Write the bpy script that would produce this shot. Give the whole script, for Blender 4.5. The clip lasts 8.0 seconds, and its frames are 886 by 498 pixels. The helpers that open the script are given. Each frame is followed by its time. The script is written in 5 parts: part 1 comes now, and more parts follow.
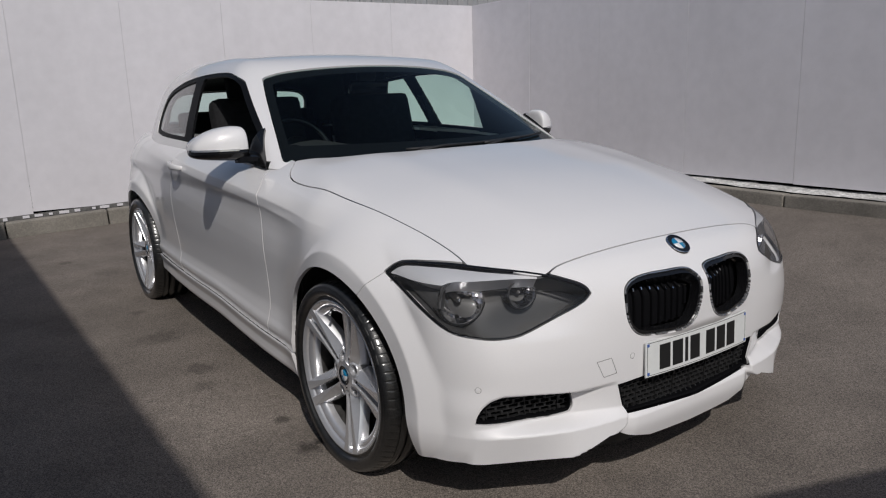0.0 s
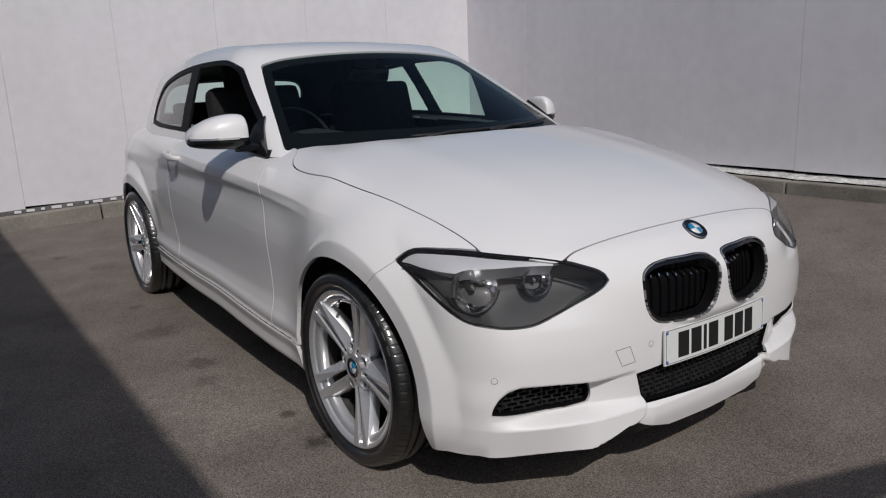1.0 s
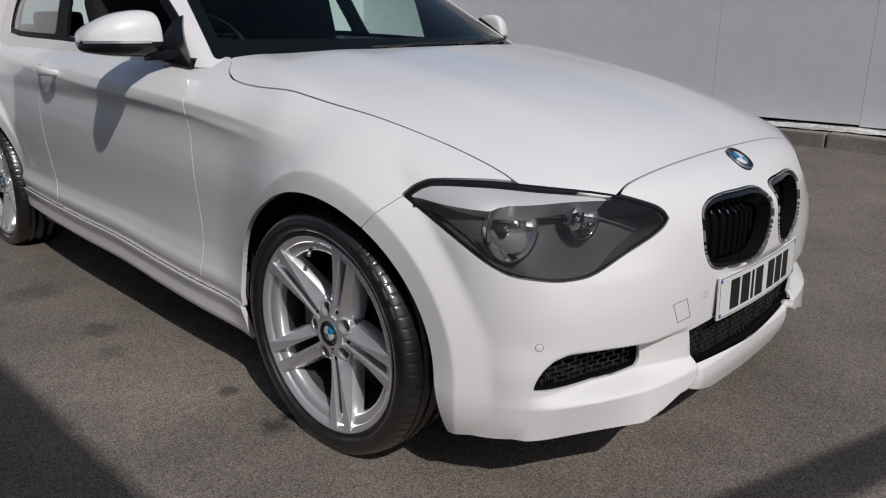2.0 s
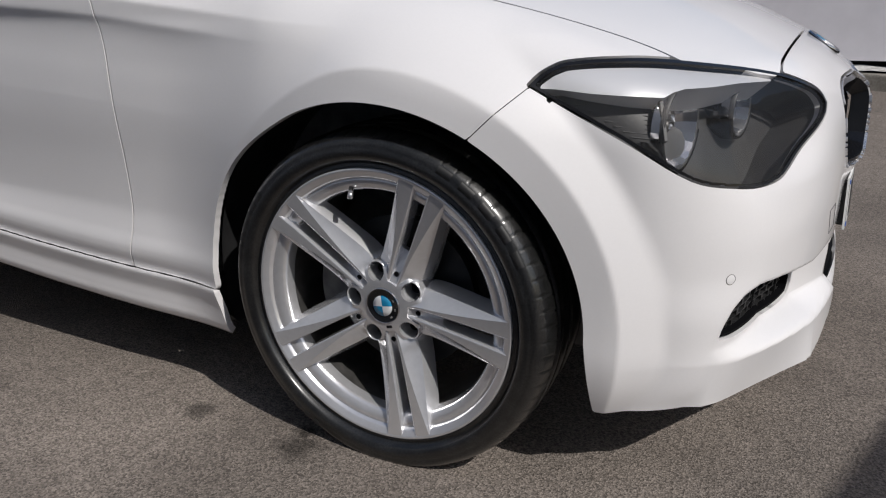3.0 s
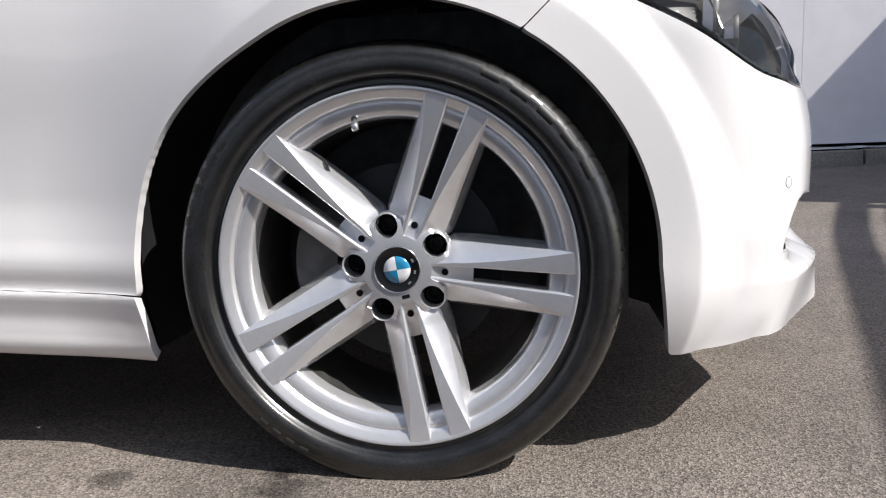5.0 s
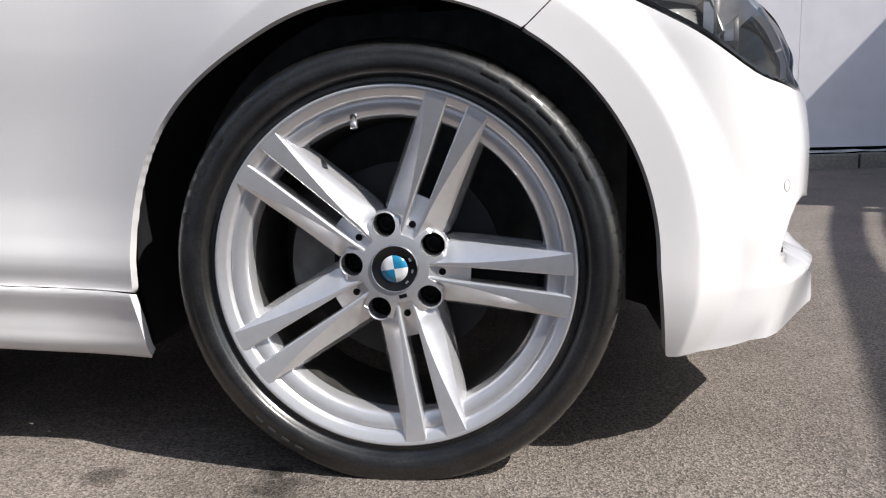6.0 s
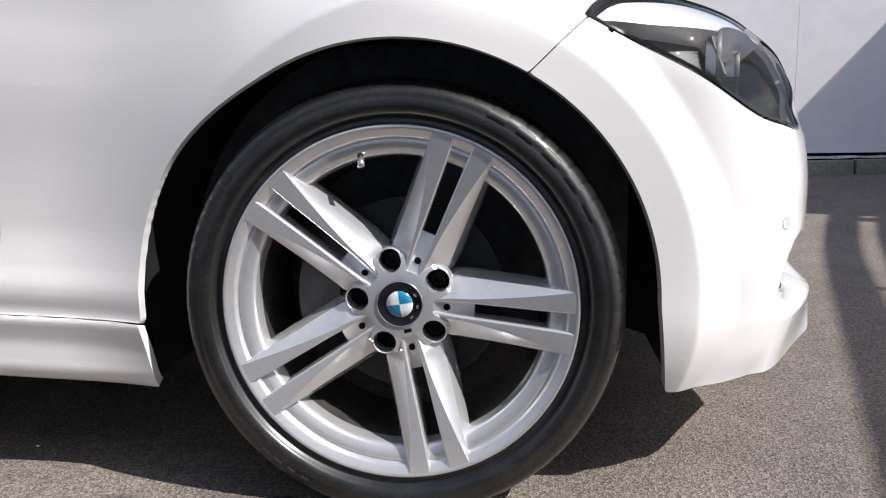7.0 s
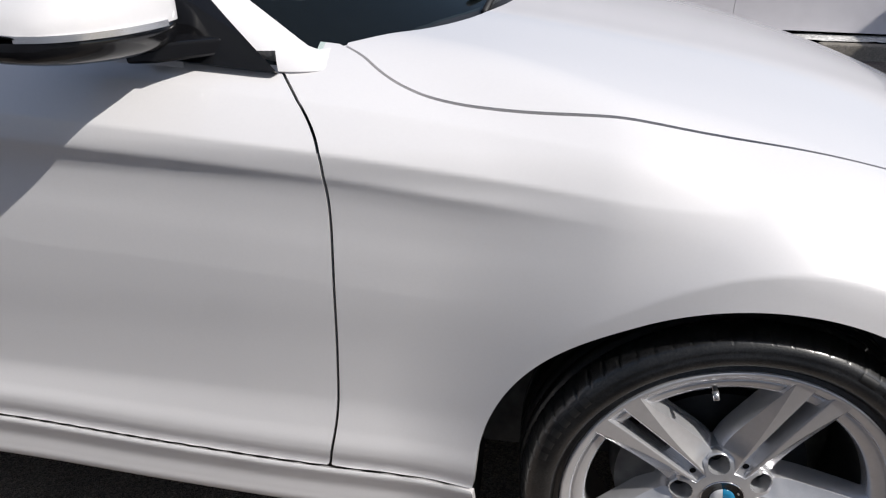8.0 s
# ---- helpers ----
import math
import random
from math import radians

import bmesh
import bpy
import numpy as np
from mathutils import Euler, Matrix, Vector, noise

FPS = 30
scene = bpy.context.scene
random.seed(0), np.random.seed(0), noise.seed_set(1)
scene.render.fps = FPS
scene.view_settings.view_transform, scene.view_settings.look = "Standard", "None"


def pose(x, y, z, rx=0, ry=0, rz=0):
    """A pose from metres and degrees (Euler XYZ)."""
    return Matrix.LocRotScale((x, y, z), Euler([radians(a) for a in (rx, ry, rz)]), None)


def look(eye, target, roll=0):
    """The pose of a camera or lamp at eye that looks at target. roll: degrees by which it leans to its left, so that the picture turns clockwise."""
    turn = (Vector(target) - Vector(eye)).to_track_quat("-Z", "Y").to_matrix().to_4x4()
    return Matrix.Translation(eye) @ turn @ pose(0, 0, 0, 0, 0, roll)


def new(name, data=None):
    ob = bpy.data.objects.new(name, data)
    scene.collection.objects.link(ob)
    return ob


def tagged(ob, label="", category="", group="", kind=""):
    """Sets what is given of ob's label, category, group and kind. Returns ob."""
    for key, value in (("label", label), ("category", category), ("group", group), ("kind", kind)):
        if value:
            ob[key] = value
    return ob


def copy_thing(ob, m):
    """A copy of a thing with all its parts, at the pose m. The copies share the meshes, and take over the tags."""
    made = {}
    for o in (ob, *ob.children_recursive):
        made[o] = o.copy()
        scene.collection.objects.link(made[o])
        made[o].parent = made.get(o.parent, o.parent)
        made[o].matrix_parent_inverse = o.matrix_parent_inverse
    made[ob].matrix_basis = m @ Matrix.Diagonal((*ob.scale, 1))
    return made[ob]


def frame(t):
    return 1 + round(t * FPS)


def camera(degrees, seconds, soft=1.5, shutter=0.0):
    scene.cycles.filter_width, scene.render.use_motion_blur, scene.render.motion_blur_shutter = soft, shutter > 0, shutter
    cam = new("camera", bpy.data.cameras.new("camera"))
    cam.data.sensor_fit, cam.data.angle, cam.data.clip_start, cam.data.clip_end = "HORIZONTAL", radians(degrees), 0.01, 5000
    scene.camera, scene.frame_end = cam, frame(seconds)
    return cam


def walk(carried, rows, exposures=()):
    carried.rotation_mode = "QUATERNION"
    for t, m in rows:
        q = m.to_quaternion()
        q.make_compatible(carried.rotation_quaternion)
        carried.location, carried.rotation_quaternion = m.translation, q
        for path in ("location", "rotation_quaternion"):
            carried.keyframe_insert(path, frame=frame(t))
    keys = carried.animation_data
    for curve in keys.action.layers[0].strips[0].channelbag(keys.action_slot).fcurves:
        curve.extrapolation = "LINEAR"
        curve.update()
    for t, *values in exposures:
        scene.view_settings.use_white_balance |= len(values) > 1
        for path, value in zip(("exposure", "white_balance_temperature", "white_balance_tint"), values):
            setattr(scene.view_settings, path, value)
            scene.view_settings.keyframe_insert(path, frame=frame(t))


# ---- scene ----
cam = camera(62.1, 8.0, soft=1.15)
PATH = [
    (0, (2.072, -1.904, 1.222), (0.471, -0.782, 0.801), -1.8),
    (0.5, (2.071, -1.904, 1.221), (0.47, -0.783, 0.797), -2.1),
    (1, (1.989, -1.914, 1.195), (0.402, -0.779, 0.754), -2.3),
    (1.2, (1.943, -1.913, 1.193), (0.373, -0.781, 0.731), -2.1),
    (2.3, (1.155, -1.91, 1.002), (-0.036, -0.44, 0.391), -0.2),
    (2.5, (1.004, -1.914, 0.967), (-0.119, -0.383, 0.34), -0.8),
    (3, (0.662, -1.904, 0.845), (-0.207, -0.227, 0.188), -1.1),
    (3.5, (0.4, -1.898, 0.684), (-0.136, -0.042, 0.168), -2.0),
    (4, (0.249, -1.894, 0.538), (-0.084, 0.045, 0.182), -3.8),
    (4.2, (0.224, -1.891, 0.515), (-0.069, 0.062, 0.207), -3.9),
    (5.3, (0.199, -1.891, 0.497), (-0.053, 0.068, 0.197), -1.75),
    (5.5, (0.195, -1.89, 0.502), (-0.049, 0.07, 0.192), -1.7),
    (6, (0.199, -1.888, 0.498), (-0.048, 0.073, 0.195), -1.5),
    (6.5, (0.196, -1.889, 0.49), (-0.043, 0.075, 0.196), -1.2),
    (7, (0.188, -1.897, 0.561), (-0.047, 0.063, 0.242), -1.0),
    (7.2, (0.131, -1.913, 0.696), (-0.104, 0.015, 0.251), -0.4),
    (7.5, (0.018, -1.915, 0.923), (-0.314, -0.054, 0.269), -0.2),
    (7.7, (-0.14, -1.908, 1.064), (-0.41, -0.08, 0.307), 0.3),
    (8, (-0.342, -1.807, 1.176), (-0.564, -0.02, 0.305), 1.2),
]
walk(cam, [(t, look(eye, target, roll)) for t, eye, target, roll in PATH],
     exposures=[(0, -0.15), (1.2, -0.14), (2.5, 0.12), (3.0, 0.28), (3.5, 0.57), (4.2, 1.02), (5.3, 1.2), (7.0, 1.2), (7.5, 1.05), (8.0, 0.57)])

# ---- world and sun ----
SUN = Vector((0.29, -0.123, 0.32)).normalized()
world = bpy.data.worlds.new("sky")
scene.world = world
world.use_nodes = True
sky = world.node_tree.nodes.new("ShaderNodeTexSky")
sky.sky_type, sky.sun_disc = "NISHITA", False
sky.sun_elevation, sky.sun_rotation = math.asin(SUN.z), math.atan2(SUN.x, SUN.y)
sky.air_density, sky.dust_density = 1.0, 1.5
world.node_tree.links.new(sky.outputs[0], world.node_tree.nodes["Background"].inputs[0])
world.node_tree.nodes["Background"].inputs[1].default_value = 0.075
lamp = bpy.data.lights.new("sun", "SUN")
lamp.energy, lamp.angle, lamp.color = 2.6, radians(0.53), (1.0, 0.965, 0.92)
sun = new("sun", lamp)
sun.matrix_world = look(SUN * 30, (0, 0, 0))


# ---- materials ----
def material(name, color, rough=0.5, metal=0.0, coat=0.0, spec=0.5, grain=None, bump=None, spread=0.0, sheen_rough=0.03):
    """A principled material. grain: (scale, strength) of a fine mottling of the colour, with a coarse one ten times larger; bump: (scale, strength, metres)."""
    m = bpy.data.materials.new(name)
    m.use_nodes = True
    nt = m.node_tree
    b = nt.nodes["Principled BSDF"]
    b.inputs["Base Color"].default_value = (*color, 1)
    b.inputs["Roughness"].default_value, b.inputs["Metallic"].default_value = rough, metal
    b.inputs["Coat Weight"].default_value, b.inputs["Coat Roughness"].default_value = coat, sheen_rough
    b.inputs["Specular IOR Level"].default_value = spec
    if grain or bump:
        co = nt.nodes.new("ShaderNodeTexCoord")
    if grain:
        mixed = None
        for factor, weight in ((1.0, 1.0), (0.1, 0.8)):
            n = nt.nodes.new("ShaderNodeTexNoise")
            n.inputs["Scale"].default_value, n.inputs["Detail"].default_value = grain[0] * factor, 4
            nt.links.new(co.outputs["Object"], n.inputs["Vector"])
            r = nt.nodes.new("ShaderNodeMapRange")
            r.inputs["From Min"].default_value, r.inputs["From Max"].default_value = 0.3, 0.7
            r.inputs["To Min"].default_value, r.inputs["To Max"].default_value = 1 - grain[1] * weight, 1 + grain[1] * weight * 0.6
            nt.links.new(n.outputs["Fac"], r.inputs["Value"])
            v = nt.nodes.new("ShaderNodeVectorMath")
            v.operation = "SCALE"
            if mixed is None:
                v.inputs[0].default_value = color
            else:
                nt.links.new(mixed, v.inputs[0])
            nt.links.new(r.outputs[0], v.inputs["Scale"])
            mixed = v.outputs[0]
        nt.links.new(mixed, b.inputs["Base Color"])
    if bump:
        n = nt.nodes.new("ShaderNodeTexNoise")
        n.inputs["Scale"].default_value, n.inputs["Detail"].default_value = bump[0], 3
        nt.links.new(co.outputs["Object"], n.inputs["Vector"])
        k = nt.nodes.new("ShaderNodeBump")
        k.inputs["Strength"].default_value, k.inputs["Distance"].default_value = bump[1], bump[2]
        nt.links.new(n.outputs["Fac"], k.inputs["Height"])
        nt.links.new(k.outputs[0], b.inputs["Normal"])
    return m


def glass(name, tint, gloss=1.0, veil=0.0):
    """A thin pane: lets light through tinted, and mirrors more towards grazing; the last argument is the share of a
    dull film that paints in reflections and haze.
    """
    m = bpy.data.materials.new(name)
    m.use_nodes = True
    nt = m.node_tree
    nt.nodes.remove(nt.nodes["Principled BSDF"])
    clear, shine, mix, fr, power, film, dull = (nt.nodes.new("ShaderNode" + k) for k in ("BsdfTransparent", "BsdfGlossy", "MixShader", "LayerWeight", "Math", "MixShader", "BsdfDiffuse"))
    clear.inputs[0].default_value = (*tint, 1)
    shine.inputs["Color"].default_value = (gloss, gloss, gloss, 1)
    shine.inputs["Roughness"].default_value = 0.015
    fr.inputs[0].default_value = 0.5
    power.operation, power.inputs[1].default_value = "POWER", 5.0
    share = nt.nodes.new("ShaderNodeMath")
    share.operation = "MULTIPLY_ADD"
    share.inputs[1].default_value, share.inputs[2].default_value = 0.96, 0.04
    nt.links.new(fr.outputs["Facing"], power.inputs[0])
    nt.links.new(power.outputs[0], share.inputs[0])
    nt.links.new(share.outputs[0], mix.inputs[0])
    film.inputs[0].default_value = veil
    dull.inputs[0].default_value = (0.55, 0.55, 0.56, 1)
    nt.links.new(clear.outputs[0], film.inputs[1])
    nt.links.new(dull.outputs[0], film.inputs[2])
    nt.links.new(film.outputs[0], mix.inputs[1])
    nt.links.new(shine.outputs[0], mix.inputs[2])
    nt.links.new(mix.outputs[0], nt.nodes["Material Output"].inputs[0])
    return m


PAINT = material("white car paint", (0.80, 0.785, 0.79), rough=0.38, coat=1.0, spec=0.4, grain=(2200, 0.012))
GLOSS_BLACK = material("gloss black trim", (0.008, 0.008, 0.009), rough=0.16, coat=0.25, spec=0.35)
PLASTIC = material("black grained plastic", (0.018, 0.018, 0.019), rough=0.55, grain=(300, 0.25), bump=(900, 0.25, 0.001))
DARK = material("dark underside", (0.15, 0.147, 0.143), rough=0.9, spec=0.1, grain=(30, 0.3))
CABIN = material("dark cabin trim", (0.020, 0.020, 0.022), rough=0.75, grain=(120, 0.2), bump=(500, 0.3, 0.001))
FABRIC = material("anthracite seat cloth", (0.022, 0.022, 0.024), rough=0.95, spec=0.2, grain=(400, 0.35), bump=(700, 0.4, 0.001))
ALLOY = material("silver painted alloy", (0.80, 0.80, 0.82), rough=0.25, metal=0.68, coat=0.6, grain=(900, 0.05), sheen_rough=0.06)
CHROME = material("chrome", (0.86, 0.86, 0.88), rough=0.05, metal=1.0)
SATIN = material("satin aluminium", (0.80, 0.80, 0.81), rough=0.27, metal=0.9)
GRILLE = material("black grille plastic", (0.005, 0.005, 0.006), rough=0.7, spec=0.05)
TRIM_BLACK = material("satin black trim", (0.006, 0.006, 0.007), rough=0.5, spec=0.12, grain=(200, 0.2))
LAMP_CHROME = material("lamp reflector", (0.62, 0.62, 0.64), rough=0.14, metal=1.0)
STEEL = material("worn brake steel", (0.13, 0.125, 0.12), rough=0.45, metal=0.8, grain=(60, 0.3))
RUBBER = material("black tyre rubber", (0.012, 0.012, 0.012), rough=0.42, spec=0.4, coat=1.0, sheen_rough=0.18, grain=(260, 0.75), bump=(420, 0.55, 0.0009))
SIDEWALL = material("dull black rubber", (0.012, 0.012, 0.012), rough=0.5, spec=0.6, grain=(260, 0.4))
# the barrel's shade is put into this dark colour
SHADED_BARREL = material("barrel darkened for shade", (0.05, 0.048, 0.046), rough=0.6, metal=0.3, grain=(40, 0.4))
LAMP_BODY = material("dark lamp housing", (0.050, 0.049, 0.050), rough=0.5, coat=0.1, grain=(200, 0.1))
BROW_SILVER = material("silver lamp brow", (0.74, 0.74, 0.76), rough=0.32, metal=0.35)
BLUE = material("blue enamel", (0.012, 0.21, 0.40), rough=0.2, coat=1.0)
WHITE_ENAMEL = material("white enamel", (0.75, 0.76, 0.78), rough=0.2, coat=1.0)
PLATE = material("white reflective plate", (0.74, 0.75, 0.74), rough=0.4, coat=0.4, grain=(600, 0.04))
INK = material("black plate ink", (0.012, 0.012, 0.012), rough=0.45)
PLATE_BLUE = material("blue plate screw cap", (0.05, 0.12, 0.40), rough=0.4)
PANE = glass("green tinted windscreen", (0.80, 0.93, 0.88), 0.5)
SIDE_PANE = glass("side window glass", (0.74, 0.93, 0.87), 0.9)
# the grey film paints the sky and wall mirrored in the quarter window
SHEEN_PANE = glass("side window glass with painted sheen", (0.70, 0.72, 0.72), 0.9, 0.22)
# a little grey film paints a haze of light over the lamp's inside
CLEAR = glass("clear lamp cover", (0.93, 0.93, 0.93), 0.6, 0.014)


def stained(name, color, specks, stains):
    """Weathered surface: specks: (cells a metre, contrast); stains: (scale, strength)."""
    m = bpy.data.materials.new(name)
    m.use_nodes = True
    nt = m.node_tree
    b = nt.nodes["Principled BSDF"]
    b.inputs["Roughness"].default_value = 0.9
    b.inputs["Specular IOR Level"].default_value = 0.25
    co = nt.nodes.new("ShaderNodeTexCoord")
    last = None

    def scaled(value, low, high, a, z):
        nonlocal last
        r = nt.nodes.new("ShaderNodeMapRange")
        for key, number in zip(("From Min", "From Max", "To Min", "To Max"), (low, high, a, z)):
            r.inputs[key].default_value = number
        nt.links.new(value, r.inputs["Value"])
        v = nt.nodes.new("ShaderNodeVectorMath")
        v.operation = "SCALE"
        if last is None:
            v.inputs[0].default_value = color
        else:
            nt.links.new(last, v.inputs[0])
        nt.links.new(r.outputs[0], v.inputs["Scale"])
        last = v.outputs[0]

    vor = nt.nodes.new("ShaderNodeTexVoronoi")
    vor.inputs["Scale"].default_value = specks[0]
    nt.links.new(co.outputs["Object"], vor.inputs["Vector"])
    sep = nt.nodes.new("ShaderNodeSeparateColor")
    nt.links.new(vor.outputs["Color"], sep.inputs[0])
    scaled(sep.outputs[0], 0, 1, 1 - specks[1], 1 + specks[1])
    for scale, strength, detail in ((specks[0] * 0.45, specks[1] * 0.5, 2), (stains[0], stains[1], 5), (stains[0] * 0.22, stains[1] * 0.8, 4)):
        n = nt.nodes.new("ShaderNodeTexNoise")
        n.inputs["Scale"].default_value, n.inputs["Detail"].default_value, n.inputs["Roughness"].default_value = scale, detail, 0.6
        nt.links.new(co.outputs["Object"], n.inputs["Vector"])
        scaled(n.outputs["Fac"], 0.32, 0.66, 1 - strength, 1 + strength * 0.5)
    nt.links.new(last, b.inputs["Base Color"])
    k = nt.nodes.new("ShaderNodeBump")
    k.inputs["Strength"].default_value, k.inputs["Distance"].default_value = 0.6, 0.003
    nt.links.new(vor.outputs["Distance"], k.inputs["Height"])
    nt.links.new(k.outputs[0], b.inputs["Normal"])
    return m, nt, b, last, co


ASPHALT, nt, b, last, co = stained("weathered brown-grey tarmac", (0.200, 0.172, 0.150), (310, 0.52), (2.6, 0.20))
# a broad lighter and a broad darker patch, then dark oil spots, all ragged
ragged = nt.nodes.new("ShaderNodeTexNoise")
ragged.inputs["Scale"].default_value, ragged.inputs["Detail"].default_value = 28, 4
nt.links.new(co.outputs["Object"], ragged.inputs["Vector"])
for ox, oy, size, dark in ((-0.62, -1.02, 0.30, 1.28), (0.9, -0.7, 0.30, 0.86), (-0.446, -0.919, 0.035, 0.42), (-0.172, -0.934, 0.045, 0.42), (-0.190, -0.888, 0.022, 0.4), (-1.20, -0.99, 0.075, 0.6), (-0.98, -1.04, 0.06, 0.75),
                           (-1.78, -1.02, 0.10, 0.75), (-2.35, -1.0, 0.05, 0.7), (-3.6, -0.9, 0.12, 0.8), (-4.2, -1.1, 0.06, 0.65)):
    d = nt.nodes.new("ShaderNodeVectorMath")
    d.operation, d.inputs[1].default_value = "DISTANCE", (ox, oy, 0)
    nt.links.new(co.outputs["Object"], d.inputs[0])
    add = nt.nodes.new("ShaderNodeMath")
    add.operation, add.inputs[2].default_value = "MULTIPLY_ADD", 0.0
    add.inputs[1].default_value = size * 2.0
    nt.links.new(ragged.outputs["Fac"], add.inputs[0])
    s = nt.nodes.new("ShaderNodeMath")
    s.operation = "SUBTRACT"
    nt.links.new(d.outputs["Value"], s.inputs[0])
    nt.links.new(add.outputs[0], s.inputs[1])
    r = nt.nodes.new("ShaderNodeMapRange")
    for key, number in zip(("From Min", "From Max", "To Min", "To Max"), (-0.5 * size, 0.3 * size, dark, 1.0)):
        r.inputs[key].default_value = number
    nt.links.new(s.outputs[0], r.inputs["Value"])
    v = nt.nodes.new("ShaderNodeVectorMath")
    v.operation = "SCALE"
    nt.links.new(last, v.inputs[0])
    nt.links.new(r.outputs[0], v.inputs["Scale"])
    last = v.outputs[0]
nt.links.new(last, b.inputs["Base Color"])
KERB = stained("grey concrete kerb", (0.26, 0.24, 0.21), (160, 0.2), (3.0, 0.25))[0]
LIME = stained("flaking white painted ledge", (0.62, 0.61, 0.59), (60, 0.3), (7.0, 0.3))[0]
BOARD = material("white painted hoarding board", (0.70, 0.68, 0.71), rough=0.6, spec=0.3, grain=(9, 0.04), bump=(7, 0.10, 0.010))
# faint upright streaks on the boards
nt, b = BOARD.node_tree, BOARD.node_tree.nodes["Principled BSDF"]
co, stretch, streak, reach, tone = (nt.nodes.new("ShaderNode" + k) for k in ("TexCoord", "Mapping", "TexNoise", "MapRange", "VectorMath"))
stretch.inputs["Scale"].default_value = (1.1, 1.1, 0.2)
streak.inputs["Scale"].default_value, streak.inputs["Detail"].default_value = 2.2, 2
for key, number in zip(("From Min", "From Max", "To Min", "To Max"), (0.36, 0.60, 0.975, 1.008)):
    reach.inputs[key].default_value = number
tone.operation = "SCALE"
nt.links.new(co.outputs["Object"], stretch.inputs["Vector"])
nt.links.new(stretch.outputs[0], streak.inputs["Vector"])
nt.links.new(streak.outputs["Fac"], reach.inputs["Value"])
nt.links.new(b.inputs["Base Color"].links[0].from_socket, tone.inputs[0])
nt.links.new(reach.outputs[0], tone.inputs["Scale"])
nt.links.new(tone.outputs[0], b.inputs["Base Color"])
SHEET = material("grey corrugated steel", (0.42, 0.42, 0.43), rough=0.5, metal=0.3, grain=(9, 0.12))
# white so that the unseen walls throw fill light onto the car's side
BOUNCE_WALL = material("white wall for bounce light", (0.76, 0.75, 0.74), rough=0.85, grain=(6, 0.12), bump=(60, 0.3, 0.004))


# ---- making meshes ----
def shaped(name, verts, faces, mat, parent=None, label="", smooth=True):
    """Links vertices and faces as one mesh object."""
    me = bpy.data.meshes.new(name)
    me.from_pydata([tuple(v) for v in verts], [], [tuple(f) for f in faces])
    me.materials.append(mat)
    if smooth:
        me.polygons.foreach_set("use_smooth", [True] * len(me.polygons))
    me.update()
    ob = new(name, me)
    ob.parent = parent
    return tagged(ob, label)


def part(name, bm, mat, parent=None, label="", smooth=False, bevel=0.0):
    """Links a bmesh as one mesh object under a thing or a part."""
    if bevel:
        bmesh.ops.bevel(bm, geom=bm.edges[:], offset=bevel, segments=2, affect="EDGES", profile=0.6)
    bmesh.ops.recalc_face_normals(bm, faces=bm.faces[:])
    me = bpy.data.meshes.new(name)
    bm.to_mesh(me)
    bm.free()
    me.materials.append(mat)
    if smooth:
        me.polygons.foreach_set("use_smooth", [True] * len(me.polygons))
    ob = new(name, me)
    ob.parent = parent
    return tagged(ob, label)


def block(size, m=Matrix(), bm=None):
    """A box of the given size, centred at the pose m."""
    bm = bm or bmesh.new()
    bmesh.ops.create_cube(bm, size=1, matrix=m @ Matrix.Diagonal((*size, 1)))
    return bm


def lathe(profile, n=96, bm=None, start=0.0, end=None):
    """Turns a profile of (radius, out) round the axle. Out is away from the car, along -y."""
    bm = bm or bmesh.new()
    full = end is None
    count = n if full else n + 1
    rings = []
    for r, u in profile:
        ring = []
        for i in range(count):
            a = start + (2 * math.pi if full else end - start) * i / n
            ring.append(bm.verts.new((r * math.cos(a), -u, r * math.sin(a))))
        rings.append(ring)
    for p, q in zip(rings, rings[1:]):
        for i in range(n):
            j = (i + 1) % count
            bm.faces.new((p[i], p[j], q[j], q[i]))
    return bm


def loft(rings, bm=None, closed=True, caps=True):
    """Skins a row of rings of points."""
    bm = bm or bmesh.new()
    rows = [[bm.verts.new(p) for p in ring] for ring in rings]
    n = len(rows[0])
    for a, b in zip(rows, rows[1:]):
        for i in range(n if closed else n - 1):
            bm.faces.new((a[i], a[(i + 1) % n], b[(i + 1) % n], b[i]))
    if caps and closed:
        bm.faces.new(rows[0][::-1])
        bm.faces.new(rows[-1])
    return bm


def tube(points, radius, n=10, bm=None):
    """A round bar along points."""
    pts = [Vector(p) for p in points]
    rings = []
    for i, p in enumerate(pts):
        way = (pts[min(i + 1, len(pts) - 1)] - pts[max(i - 1, 0)]).normalized()
        side = way.orthogonal().normalized() if not rings else (side - way * side.dot(way)).normalized()
        up = way.cross(side)
        rings.append([p + (side * math.cos(2 * math.pi * k / n) + up * math.sin(2 * math.pi * k / n)) * radius for k in range(n)])
    return loft(rings, bm)


def outline(u, v, pts):
    """Signed distance to a polygon, below nought inside."""
    u, v = np.broadcast_arrays(np.asarray(u, float), np.asarray(v, float))
    best, inside = np.full(u.shape, 9.0), np.zeros(u.shape, bool)
    for (ax, ay), (bx, by) in zip(pts, pts[1:] + pts[:1]):
        t = np.clip(((u - ax) * (bx - ax) + (v - ay) * (by - ay)) / ((bx - ax) ** 2 + (by - ay) ** 2), 0, 1)
        best = np.minimum(best, np.hypot(u - ax - t * (bx - ax), v - ay - t * (by - ay)))
        if ay != by:
            inside ^= ((ay > v) != (by > v)) & (u < (bx - ax) * (v - ay) / (by - ay) + ax)
    return np.where(inside, -best, best)


